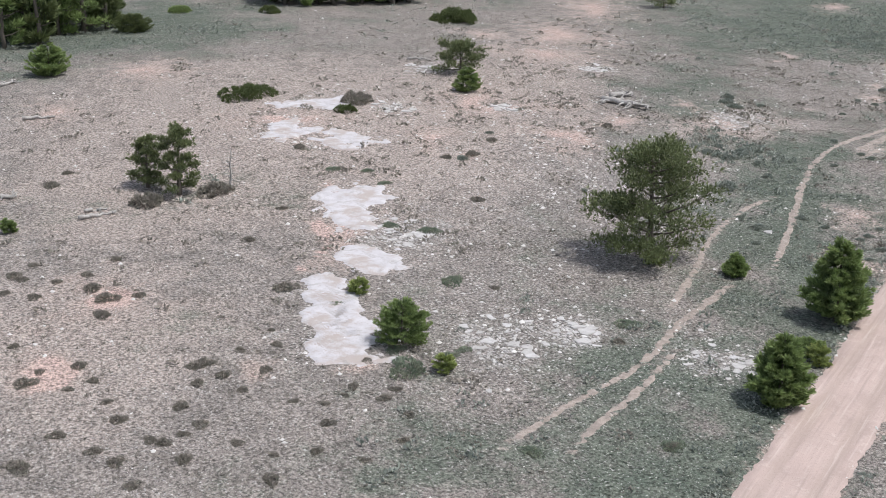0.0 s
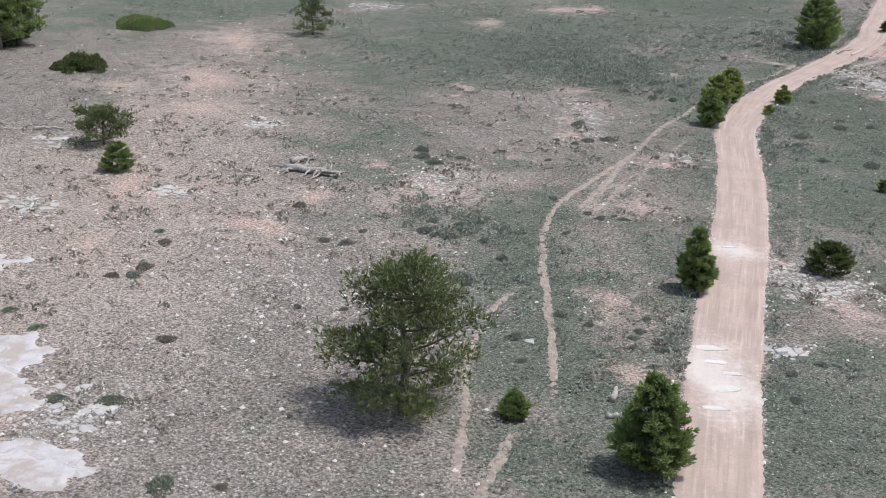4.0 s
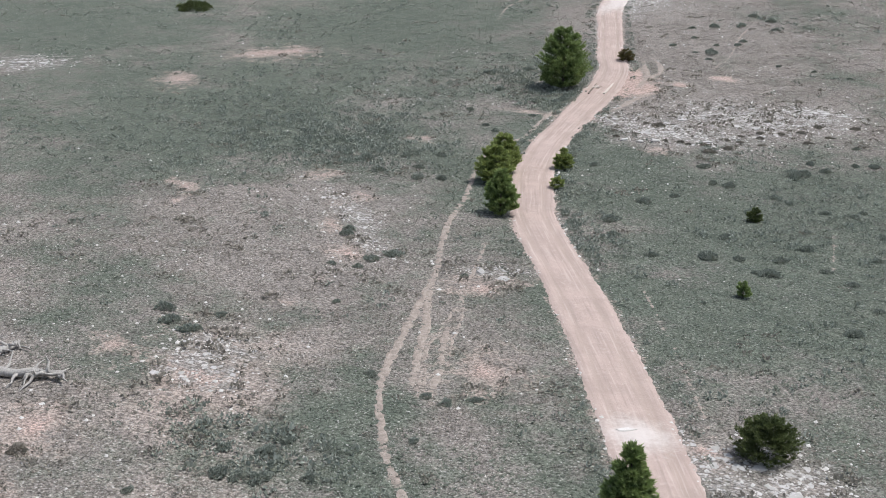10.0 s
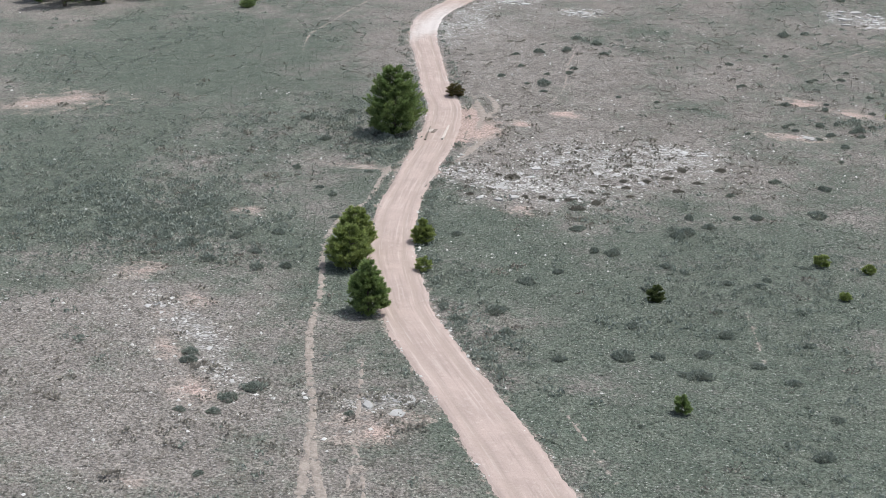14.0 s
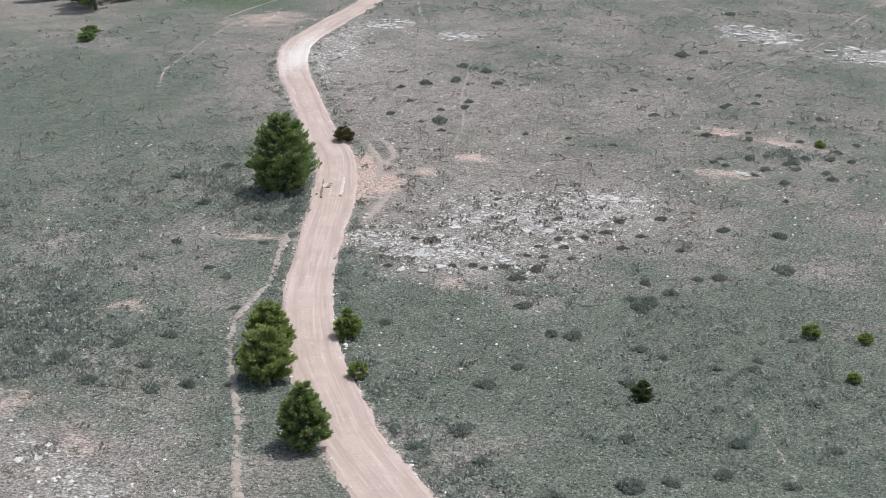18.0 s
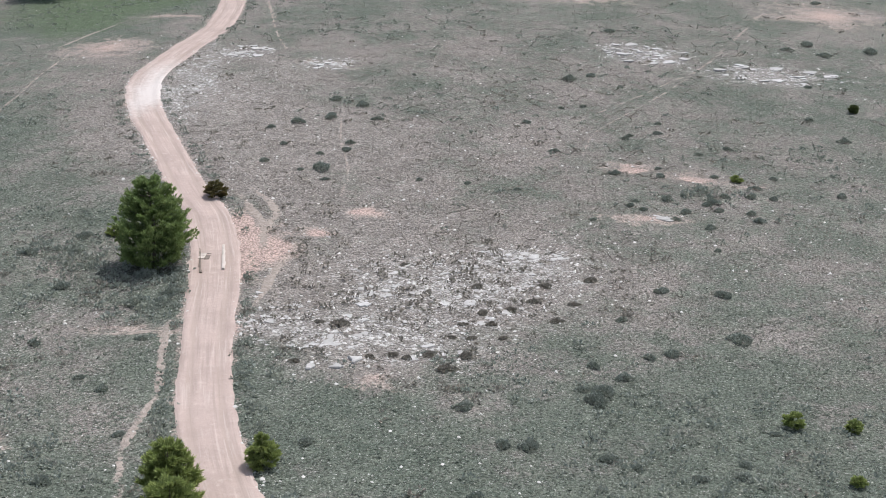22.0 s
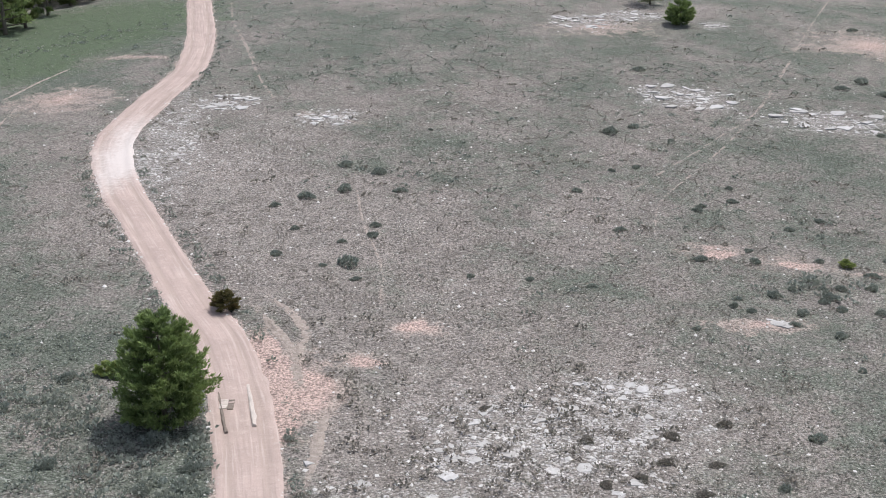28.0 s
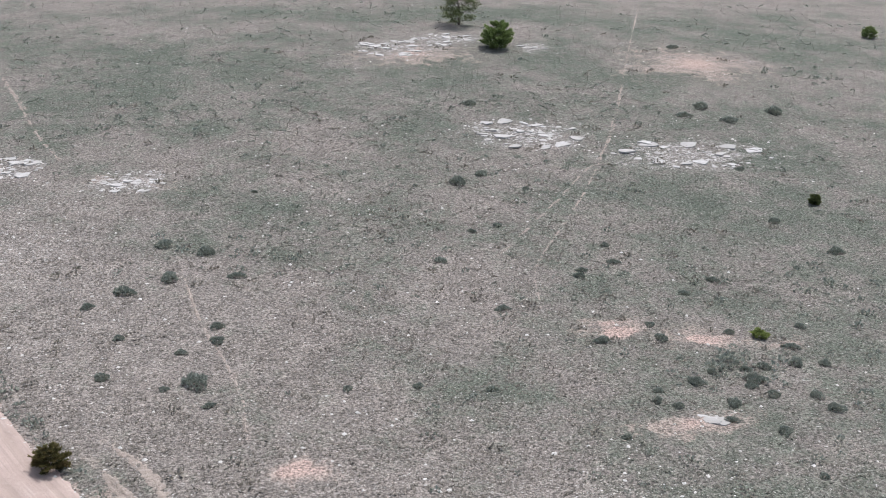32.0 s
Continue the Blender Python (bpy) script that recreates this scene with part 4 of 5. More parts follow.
BUSHES = ((24.07, -67.67, 1.93, 2.79), (24.25, -111.95, 2.15, 2.53), (18.65, -111.37, 0.79, 1.05), (27.37, -111.59, 0.81, 1.06), (33.43, -96.94, 1.02, 1.07),
    (21.24, -96.36, 0.78, 0.91), (-49.78, -102.64, 1.78, 3.96), (-8.08, 5.81, 1.24, 1.88), (1.69, -35.48, 0.89, 1.04), (15.29, -34.83, 0.92, 1.04),
    (24.27, -25.29, 0.89, 1.07), (27.08, -25.49, 0.57, 0.82), (25.67, -30.78, 0.45, 0.76), (-12.6, -1.9, 0.74, 1.19), (43.6, 30.76, 0.75, 0.88), (29.54,
    12.28, 0.47, 1), (76.22, 75.66, 1.4, 1.84), (18.35, -49.32, 0.96, 0.81), (24.31, -93.58, 1.11, 0.06), (32.55, -96.67, 0.76, 1.59), (-42.79, 37.8,
    0.99, 2.12), (3.29, -124.16, 0.82, 0.88), (-13.22, -1.72, 0.61, 1.13), (-43.95, 41.8, 0.83, 2.13),)
MATS = ((-17.65, -103.31, 0.99, 3.6), (-13.06, -96.67, 0.7, 2.35), (-10.71, -98.63, 0.48, 1.26), (-60.79, -94.64, 0.7, 2.45), (-56, -86.56, 0.81, 2.1),
    (-44.41, -71.19, 1.25, 4.12), (-43.59, -71.51, 1.38, 4.42), (-62.71, -52.6, 1.32, 6.34), (-63.65, 8.94, 1.22, 4.04), (2.18, -116.53, 0.49, 1.87),
    (2.04, -112.58, 0.5, 1.92),)
# low plants: x, y, half-width
GREEN_CUSHIONS = ((4.7, -103.22, 0.46), (2.28, -103.16, 0.41), (19.38, -106.83, 0.65), (19.43, -112.87, 0.41), (18.78, -111.29, 0.26),
    (26.58, -112.92, 0.93), (26.12, -110.83, 0.48), (25.95, -109.92, 0.43), (24.72, -112.51, 0.48), (11.21, -106.07, 0.48), (26.79, -102, 0.61),
    (12.83, -104.56, 0.59), (1.17, -104.87, 0.48), (36.31, -106.92, 0.56), (34.36, -111.83, 0.5),)
BROWN_CUSHIONS_A = ((9.41, -125.1, 0.45), (8.44, -123.97, 0.29), (9.64, -120.28, 0.29), (9.93, -113.51, 0.41), (-3.23, -120.53, 0.54),
    (-5.13, -119.12, 0.35), (9.51, -99.73, 0.38), (20.76, -105.3, 0.27), (28.07, -103.39, 0.3), (36.31, -106.92, 0.3), (-3.74, -105, 0.5),
    (1.77, -97.48, 0.35), (1.82, -95.7, 0.5), (6.3, -110.19, 0.31), (-0.38, -92.95, 0.44), (22.38, -120.14, 0.43), (22.46, -120.53, 0.33),
    (29.28, -117.63, 0.3), (25.17, -114.04, 0.28), (26.97, -115.51, 0.32), (30.03, -114.57, 0.26), (28.37, -114.83, 0.31), (27.93, -114.11, 0.27),
    (27.78, -117.09, 0.22), (23.69, -119.75, 0.37), (21.83, -124.51, 0.28), (20.38, -124.71, 0.34), (20.88, -126.95, 0.47), (27.27, -128.56, 0.55),
    (25.45, -124.49, 0.35),)
BROWN_CUSHIONS_B = ((28.5, -125.42, 0.33), (27.34, -125.92, 0.34), (25.54, -126.81, 0.39), (27.48, -123.9, 0.3), (27.92, -123.51, 0.3),
    (29.42, -123.25, 0.37), (27.65, -122.68, 0.26), (27.19, -121.88, 0.35), (30.26, -125.31, 0.32), (29.16, -121.15, 0.29), (32.06, -120.98, 0.4),
    (30.51, -120.27, 0.21), (31.01, -118.83, 0.25), (25.45, -122.08, 0.36), (23.93, -120.9, 0.32), (23.99, -118.06, 0.28), (22.02, -116.78, 0.29),
    (20.62, -116.48, 0.2), (21.82, -118.35, 0.29), (25.21, -119.48, 0.27), (27.02, -118.07, 0.22), (27.47, -116.11, 0.22), (26.73, -112.61, 0.28),
    (31.65, -115.63, 0.25), (32.29, -117.53, 0.25), (23.79, -124.47, 0.23), (22.09, -125.58, 0.23), (20.16, -126.25, 0.24), (17.34, -126.68, 0.3),
    (11.08, -123.49, 0.29),)
BROWN_CUSHIONS_C = ((10.04, -124.88, 0.34), (14.13, -121.9, 0.56), (12.4, -124.81, 0.33), (12.74, -122.19, 0.44), (11.31, -125.9, 0.28),
    (15.85, -122.61, 0.45), (14.48, -120.51, 0.31), (10.87, -121.98, 0.35), (16.68, -114.23, 0.6), (2.24, -96.54, 0.31), (-0.79, -83.46, 0.46),
    (2.11, -14.7, 0.5), (13.84, -8.34, 0.4), (9.81, -8.66, 0.4), (10.04, -12.56, 0.35), (10.47, -14.09, 0.31), (11.65, -12.06, 0.35),
    (13.02, -10.72, 0.39), (7.09, -18.18, 0.41), (7.98, -19.97, 0.49), (9.01, -18.33, 0.41), (9.34, -16.02, 0.3), (8.28, -15.94, 0.27),
    (5.19, -18.46, 0.32), (5.93, -18.76, 0.29), (4.03, -18.75, 0.29), (16.65, -7.18, 0.41), (15.29, -10.88, 0.39), (14.11, -13.41, 0.38),
    (8.91, -14.17, 0.28),)
BROWN_CUSHIONS_D = ((1, -14.42, 0.28), (11.02, -15.92, 0.31), (5.37, -5.58, 0.31), (0.18, -19.48, 0.29),)
BROWN_CUSHIONS = BROWN_CUSHIONS_A + BROWN_CUSHIONS_B + BROWN_CUSHIONS_C + BROWN_CUSHIONS_D
SAGE_SHRUBS_A = ((15.25, -23.12, 0.61), (16.97, -20.47, 0.41), (23.94, -15.32, 0.63), (24.32, -8.88, 0.48), (20.69, -8.56, 0.41),
    (14.68, -21.93, 0.34), (11.66, -28.08, 0.41), (10.53, -27.89, 0.39), (15.55, -19.12, 0.38), (15.13, -28.87, 0.38), (18.64, -17.88, 0.36),
    (17.8, -12.87, 0.32), (19.9, -17.43, 0.43), (21.22, -29.09, 0.31), (18.98, -30.4, 0.35), (1.67, -28.25, 0.36), (16.41, -29.54, 0.31),
    (29.2, 5.64, 0.4), (26.84, 7.72, 0.57), (23.67, 8.05, 0.49), (20.85, 6.56, 0.32), (29.94, 9.05, 0.5), (36.61, 9.55, 0.51), (23.2, -26.06, 0.27),
    (-8.6, -23.51, 0.4), (-13.4, -18.43, 0.37), (-6.69, -28.07, 0.32), (-10.01, -22.31, 0.29), (-14.09, -10.77, 0.47), (-17.6, -5.62, 0.58),)
SAGE_SHRUBS_B = ((-15.02, -2.35, 0.52), (-9.69, -8.65, 0.68), (-9.71, -12.92, 0.46), (-7.86, -11.14, 0.46), (-6.46, -15.01, 0.38),
    (-8.09, -17.34, 0.31), (-1.66, 30.26, 0.57), (0.77, 28.68, 0.56), (-1.67, 25.26, 0.61), (2.22, 24.92, 0.47), (-1.32, 12.47, 0.69),
    (-0.86, 10.06, 0.33), (-1.75, 15.88, 0.36), (0.23, 16.78, 0.42), (0.4, 18.43, 0.37), (24.92, 54.47, 0.57), (19.81, 30.08, 0.33),
    (17.88, 29.42, 0.29), (19.28, 37.82, 0.72), (21.37, 39.2, 0.41), (14.66, 25.19, 0.42), (23.8, 36.18, 0.32), (16.43, 18.12, 0.39),
    (25.32, 23.45, 0.39), (22.9, 22.53, 0.31), (20.59, 13.41, 0.44), (23.99, 13.17, 0.44), (24.08, 14.92, 0.32), (28.04, 13.07, 0.32),
    (32.48, 13.15, 0.33),)
SAGE_SHRUBS_C = ((27.05, 6.11, 0.36), (30.63, 10.8, 0.45), (26.33, 7.16, 0.36), (31.46, 8.68, 0.38), (29.42, 4.14, 0.41), (21.66, 5.9, 0.29),
    (21.36, 7.62, 0.29), (25.75, 2.61, 0.4), (17.94, 3.49, 0.27), (25.46, -1.48, 0.27), (26.92, 8.91, 0.31), (25, 8.97, 0.3), (27.97, 9.02, 0.37),
    (39.06, 28.22, 0.44), (40.58, 22.75, 0.54), (30.41, 20.03, 0.42), (22.43, 21.76, 0.34), (25.78, 26.04, 0.33), (36.63, 20.82, 0.29),
    (4.93, 38.23, 0.23), (9.48, 10.18, 0.28), (5.96, 10.53, 0.28), (-4.29, 23.83, 0.59), (-6.32, 22.36, 0.39), (24.62, 5.68, 0.41),
    (23.68, 4.13, 0.34), (-2.85, 12.13, 0.28), (-4.79, 18.19, 0.31), (-5.75, 13.84, 0.41), (13.03, 9.24, 0.34),)
SAGE_SHRUBS_D = ((27.84, 18.55, 0.34), (41.56, 38.12, 0.35), (45.01, 52.23, 0.7), (45.89, 48.64, 0.68), (51.03, 50.37, 0.71), (42.51, 50.25, 0.58),
    (50.71, 70.64, 0.58), (11.79, -27.73, 0.45), (8.79, -24.19, 0.47), (14.71, -33.21, 0.55), (15.73, -22.12, 0.55), (18.7, -41.96, 0.43),
    (7.31, -40.21, 0.58), (8.57, -42.98, 0.44), (7.83, -35.09, 0.48), (14.82, -43.84, 0.61), (16.48, -43.05, 0.43), (11.81, -45.3, 0.36),
    (19.53, -38.85, 0.45), (18.79, -44.87, 0.59), (21.38, -42.3, 0.43), (17.94, -44.89, 0.3), (-15.11, -35.66, 0.6), (-12.98, -36.57, 0.59),
    (-10.69, -38.67, 0.5), (-8.64, -36.43, 0.43), (-8.84, -32.49, 0.45), (-7.43, -39, 0.49), (-10.93, -34.17, 0.45), (-5.89, -38.23, 0.42),)
SAGE_SHRUBS_E = ((-4.26, -69.94, 0.51), (-2.97, -70.31, 0.46), (-2.72, -69.94, 0.37), (-5.54, -68.73, 0.48), (-1.29, -55.9, 0.5),
    (-4.78, -52.76, 0.41), (-1.26, -57.43, 0.32), (-2.69, -57.82, 0.27), (0.76, -62.93, 0.25), (4.94, -47.23, 0.48), (4.33, -55.32, 0.27),
    (5.66, -44.07, 0.37), (6.98, -45.24, 0.36), (5.55, -42.17, 0.38), (4.42, -40.71, 0.32), (23.73, -38.58, 0.45), (25.28, -47.37, 0.4),
    (23.21, -43.84, 0.42), (24.73, -51.62, 0.48), (18.82, -35.36, 0.34), (14.62, -39.4, 0.39), (20.91, -30.2, 0.43), (16.78, -51.45, 0.22),
    (9.18, -32.62, 0.35), (13.03, -84.54, 0.71), (7.35, -80.6, 0.45), (7.16, -78.45, 0.46), (7.23, -77.19, 0.35), (6.62, -80.83, 0.39),
    (8.07, -80.37, 0.5),)
SAGE_SHRUBS_F = ((19.2, -87.68, 0.46), (9.64, -79.22, 0.44), (5.56, -79.02, 0.35), (5.6, -85.65, 0.38), (9.18, -84.43, 0.32), (1.54, -95.58, 0.26),
    (2.37, -96.72, 0.35), (4.52, -86.26, 0.32), (12.23, -80.69, 0.37), (22.54, -82.82, 0.28), (24.43, -83.76, 0.32), (21.84, -81.23, 0.24),
    (25.21, -85.53, 0.27), (22.78, -83.65, 0.28), (29.9, -79.35, 0.29), (29.56, -81.26, 0.28), (30.99, -83.44, 0.31), (21.06, -89.41, 0.26),
    (17.62, -87.51, 0.28), (-2.79, -67.88, 0.35), (-0.7, -54.42, 0.54), (-5.23, -51.78, 0.41), (11.02, -70.64, 0.36), (11.95, -69.58, 0.31),
    (9.97, -70.46, 0.31), (6.79, -69.76, 0.32), (18.86, -84.08, 0.29), (20.52, -83.99, 0.24), (11.51, -74.45, 0.29), (12.02, -91.6, 0.23),)
SAGE_SHRUBS_G = ((4.64, -83.56, 0.28), (10.44, -93.09, 0.23), (-2, -92.16, 0.28),)
SAGE_SHRUBS = SAGE_SHRUBS_A + SAGE_SHRUBS_B + SAGE_SHRUBS_C + SAGE_SHRUBS_D + SAGE_SHRUBS_E + SAGE_SHRUBS_F + SAGE_SHRUBS_G
FOREST = ((-47.05, -114.76, 5.83, 2.96), (-50.19, -112.59, 6.01, 2.8), (-46.74, -111.82, 5.88, 2.49), (-51.56, -109.01, 6.15, 2.87), (-51.58, -106.67, 6.2,
    3.16), (-52.53, -104.31, 6.29, 2.67), (-62.18, -82.39, 6.01, 3.69), (-60.26, -80.55, 5.98, 3.67), (-59.71, -77.8, 6.02, 3.69), (-59.11, -74.69, 6.06,
    3.71), (-59.52, -71.04, 6.14, 3.77), (-59.39, -68.85, 6.18, 3.79), (-57.57, -71.57, 5.75, 3.19), (-59.13, -68.87, 5.89, 3.26), (-38.27, 77.73, 6.48,
    3.6), (-36.99, 81.04, 6.62, 3.38), (-36.28, 88.57, 6.94, 3.23), (-35.23, 95.67, 7.24, 3.71), (-33.1, 98.43, 7.37, 3.43), (-65.18, 34.01, 5.14, 4.03),
    (-61.74, 37.1, 5.47, 4.08), (-57.53, 41.88, 4.91, 4.17), (-49.15, 55.52, 5.87, 3.9), (-47.72, 62.39, 6.11, 4.07),)
PINE_LABELS = ("broad open-crowned pine with dark limbs beside the trail", "slender open pine with brownish green needles", "small thin pine beside a larger one",
               "stunted spreading pine on pale rock", "greyish green rounded pine on open range", "dark spreading pine on a pale rise")
for k, (x, y, h, w) in enumerate(PINES):
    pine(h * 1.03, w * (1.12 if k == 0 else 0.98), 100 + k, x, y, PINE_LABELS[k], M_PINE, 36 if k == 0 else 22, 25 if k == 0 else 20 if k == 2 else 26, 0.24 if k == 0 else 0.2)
for k, (x, y, h, w) in enumerate(CONIFERS):
    yellow = k in (4, 5, 7)
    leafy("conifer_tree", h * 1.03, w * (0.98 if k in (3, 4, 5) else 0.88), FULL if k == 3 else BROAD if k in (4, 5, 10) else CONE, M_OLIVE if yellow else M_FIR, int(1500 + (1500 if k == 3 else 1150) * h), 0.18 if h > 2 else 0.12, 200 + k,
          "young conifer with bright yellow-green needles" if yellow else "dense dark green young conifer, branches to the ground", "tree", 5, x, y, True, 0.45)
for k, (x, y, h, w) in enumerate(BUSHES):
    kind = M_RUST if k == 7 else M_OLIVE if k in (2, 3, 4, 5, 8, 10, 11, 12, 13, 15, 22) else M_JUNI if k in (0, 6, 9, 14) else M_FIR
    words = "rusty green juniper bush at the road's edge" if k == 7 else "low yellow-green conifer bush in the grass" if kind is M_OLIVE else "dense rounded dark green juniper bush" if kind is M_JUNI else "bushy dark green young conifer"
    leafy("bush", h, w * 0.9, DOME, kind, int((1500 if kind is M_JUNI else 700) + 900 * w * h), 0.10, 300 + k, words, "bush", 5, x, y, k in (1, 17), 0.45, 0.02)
for k, (x, y, h, w) in enumerate(MATS):
    kind = M_BROWN if k in (1, 9, 10) else M_FIR if k in (3, 7) else M_JUNI
    words = "low brown dry-twigged shrub on pale ground" if kind is M_BROWN else "flat spreading yellow-green juniper mat" if kind is M_FIR else "flat spreading dark green juniper mat"
    leafy("shrub", h * 0.8, w, MAT, kind, int(95 * w * w + 170), 0.22, 400 + k, words, "shrub", 7, x, y, False, 0.35, 0.02)


def mound_mesh(name, seed, high, count, leaf, material):
    """A low loose dome of leaf bunches, one metre from its middle to its rim."""
    gen = np.random.default_rng(seed)
    az, q = gen.uniform(0, 2 * math.pi, count), np.sqrt(gen.random(count))
    r = q * (1 + 0.22 * np.sin(2 * az + seed) + 0.16 * np.sin(3 * az + 2 * seed) + 0.1 * np.sin(7 * az))
    lump = 0.45 + 0.9 * vnoise(np.cos(az) * r + 30 + seed, np.sin(az) * r + 30, 0.45, 19)
    z = high * np.sqrt(np.clip(1.04 - q * q, 0, 1)) * gen.uniform(0.45, 1.0, count) * lump
    way = unit(np.stack([np.cos(az) * q, np.sin(az) * q, np.full(count, 0.8)], 1))
    v, f = sprays(gen, np.stack([np.cos(az) * r, np.sin(az) * r, z], 1), way, leaf * gen.uniform(0.7, 1.3, count), 4, 0.2, 0.6)
    v[:, 2] = np.maximum(v[:, 2], 0.0)
    return mesh_of(name, v, f, material)


def low_plants(name, rows, meshes, label, category, group, seed):
    gen = np.random.default_rng(seed)
    for x, y, half in rows:
        if np.hypot(ROAD_LINE[:, 0] - x, ROAD_LINE[:, 1] - y).min() < 2.1:
            continue
        ob = tagged(new(name, meshes[gen.integers(0, len(meshes))]), label, category, group)
        ob.matrix_basis = pose(x, y, on(x, y) - 0.02, 0, 0, gen.uniform(0, 360)) @ Matrix.Diagonal((half * 0.9, half * gen.uniform(0.65, 0.95), half * gen.uniform(0.7, 1.1), 1))


low_plants("cushion_plant", GREEN_CUSHIONS, [mound_mesh("cushion_plant", 510 + k, 0.28, 420, 0.16, M_CUSH) for k in range(4)],
           "low grey-green cushion plant on stony ground", "plant", "green cushion plants by the rock sheets", 51)
low_plants("cushion_shrub", BROWN_CUSHIONS, [mound_mesh("cushion_shrub", 520 + k, 0.52, 300, 0.24, M_BROWN) for k in range(6)],
           "low brownish cushion shrub on open earth", "shrub", "cushion shrubs on the open earth", 52)
low_plants("sage_shrub", SAGE_SHRUBS, [mound_mesh("sage_shrub", 530 + k, 0.6, 260, 0.28, M_SAGE) for k in range(6)],
           "rounded grey-green sagebrush shrub in short grass", "shrub", "sagebrush shrubs of the range", 53)


# ---- far woods: a few trees built once, then copied ----
def wood_edge():
    kinds = [leafy("forest_tree", 9.0, 4.2, CONE, M_FIR, 900, 0.5, 601, "tall dark conifer at the edge of the woods", "tree", 4, FOREST[0][0], FOREST[0][1], True, 0.45, 0.02, "trees of the far woods"),
             leafy("forest_tree", 10.0, 3.8, CONE, M_JUNI, 900, 0.5, 602, "tall dark conifer at the edge of the woods", "tree", 4, FOREST[2][0], FOREST[2][1], True, 0.45, 0.03, "trees of the far woods"),
             pine(8.5, 5.0, 603, FOREST[4][0], FOREST[4][1], "open dark pine at the edge of the woods", M_FIR, 20, 12, 0.5, "trees of the far woods")]
    gen = np.random.default_rng(9)
    spots = [(x, y, 1.0) for k, (x, y, h, w) in enumerate(FOREST) if k not in (0, 2, 4)]
    for x, y, *_ in FOREST:
        back = np.array([-0.95, 0.1]) if y < 0 else np.array([-0.75, 0.55])
        for k in range(4):
            q = np.array([x, y]) + back * (3.2 * (k + 1) + gen.uniform(-1, 1)) + gen.uniform(-1.8, 1.8, 2)
            spots.append((q[0], q[1], gen.uniform(0.8, 1.2)))
    for x, y, s in spots:
        k = kinds[gen.integers(0, 3)]
        m = pose(x, y, on(x, y) - 0.05, 0, 0, gen.uniform(0, 360))
        copy_thing(k, m @ Matrix.Scale(s * gen.uniform(0.8, 1.05), 4))


wood_edge()


# ---- fallen and standing dead wood ----
def branchy(gen, a, b, r0, r1, wob, n=6):
    a, b = np.array(a, float), np.array(b, float)
    return [(*(a + (b - a) * t + gen.normal(0, wob, 3) * math.sin(math.pi * t)), r0 + (r1 - r0) * t) for t in np.linspace(0, 1, n)]


def fallen_log(x, y, turn, length, radius, seed, label, arms=6, reach=1.0):
    gen = np.random.default_rng(seed)
    ob = thing("fallen_log", pose(x, y, on(x, y), 0, 0, turn), label, "log")
    part("trunk", tube_mesh("trunk", [branchy(gen, (-length / 2, 0, radius * 1.1), (length / 2, gen.uniform(-0.2, 0.2), radius * 0.9), radius, radius * 0.45, 0.07, 9)], M_DEAD, 9), ob)
    for k in range(arms):
        s = gen.uniform(-0.45, 0.5) * length
        a = gen.uniform(0.3, 2.84) * (1 if k % 2 else -1)
        ln = reach * gen.uniform(0.5, 1.1)
        tip = (s + math.cos(a) * ln * 0.6, math.sin(a) * ln, max(0.03, gen.uniform(-0.25, 0.6) * reach))
        part("branch", tube_mesh("branch", [branchy(gen, (s, 0, radius), tip, radius * 0.4, 0.015, 0.06)], M_DEAD, 5), ob)
    return ob


fallen_log(-5.36, -78.68, 24.2, 3.76, 0.25, 701, "large silver-grey fallen tree with bare broken branches", 26, 1.35)
fallen_log(-7.94, -77.14, 91.9, 2.08, 0.2, 702, "grey dead trunk leaning over a fallen tree", 10, 1.2)
fallen_log(3.17, -119.50, 98.6, 2.07, 0.12, 703, "bleached fallen log with short stubs", 5, 0.5)
fallen_log(2.25, -119.35, 88.1, 1.22, 0.1, 704, "thin bleached log beside another", 3, 0.4)
fallen_log(-18.62, -117.87, 79.5, 2.14, 0.13, 705, "grey fallen log on open earth", 3, 0.4)
fallen_log(-2.30, -123.06, 73.4, 0.91, 0.13, 706, "grey broken stump with upright branches", 6, 0.9)
fallen_log(-24.68, -85.66, 48.3, 1.94, 0.13, 707, "grey fallen branch on pale rock", 5, 0.5)
fallen_log(-30.62, -117.60, 134.4, 2.00, 0.14, 708, "heap of bleached dead branches at the edge of the woods", 9, 1.1)
fallen_log(25.80, -89.06, 114.0, 1.11, 0.16, 709, "bleached broken stump beside a conifer", 3, 0.5)
fallen_log(26.84, -90.50, 76.3, 0.80, 0.12, 710, "bleached dead branch beside a conifer", 3, 0.5)
snag = thing("dead_tree", pose(1.5, -111.44, on(1.5, -111.44) - 0.05), "bare silver-grey dead sapling with thin branches", "tree")
sg = np.random.default_rng(66)
part("trunk", tube_mesh("trunk", [branchy(sg, (0, 0, 0), (0.1, 0.05, 2.27), 0.075, 0.02, 0.05, 8)], M_DEAD, 7), snag)
for k in range(11):
    h0, a = sg.uniform(0.15, 0.8) * 2.27, k * 2.4
    reach = 0.9 * (1.1 - h0 / 2.27) + 0.1
    part("branch", tube_mesh("branch", [branchy(sg, (0, 0, h0), (math.cos(a) * reach, math.sin(a) * reach, h0 + sg.uniform(-0.2, 0.3)), 0.03, 0.01, 0.05)], M_DEAD, 5), snag)


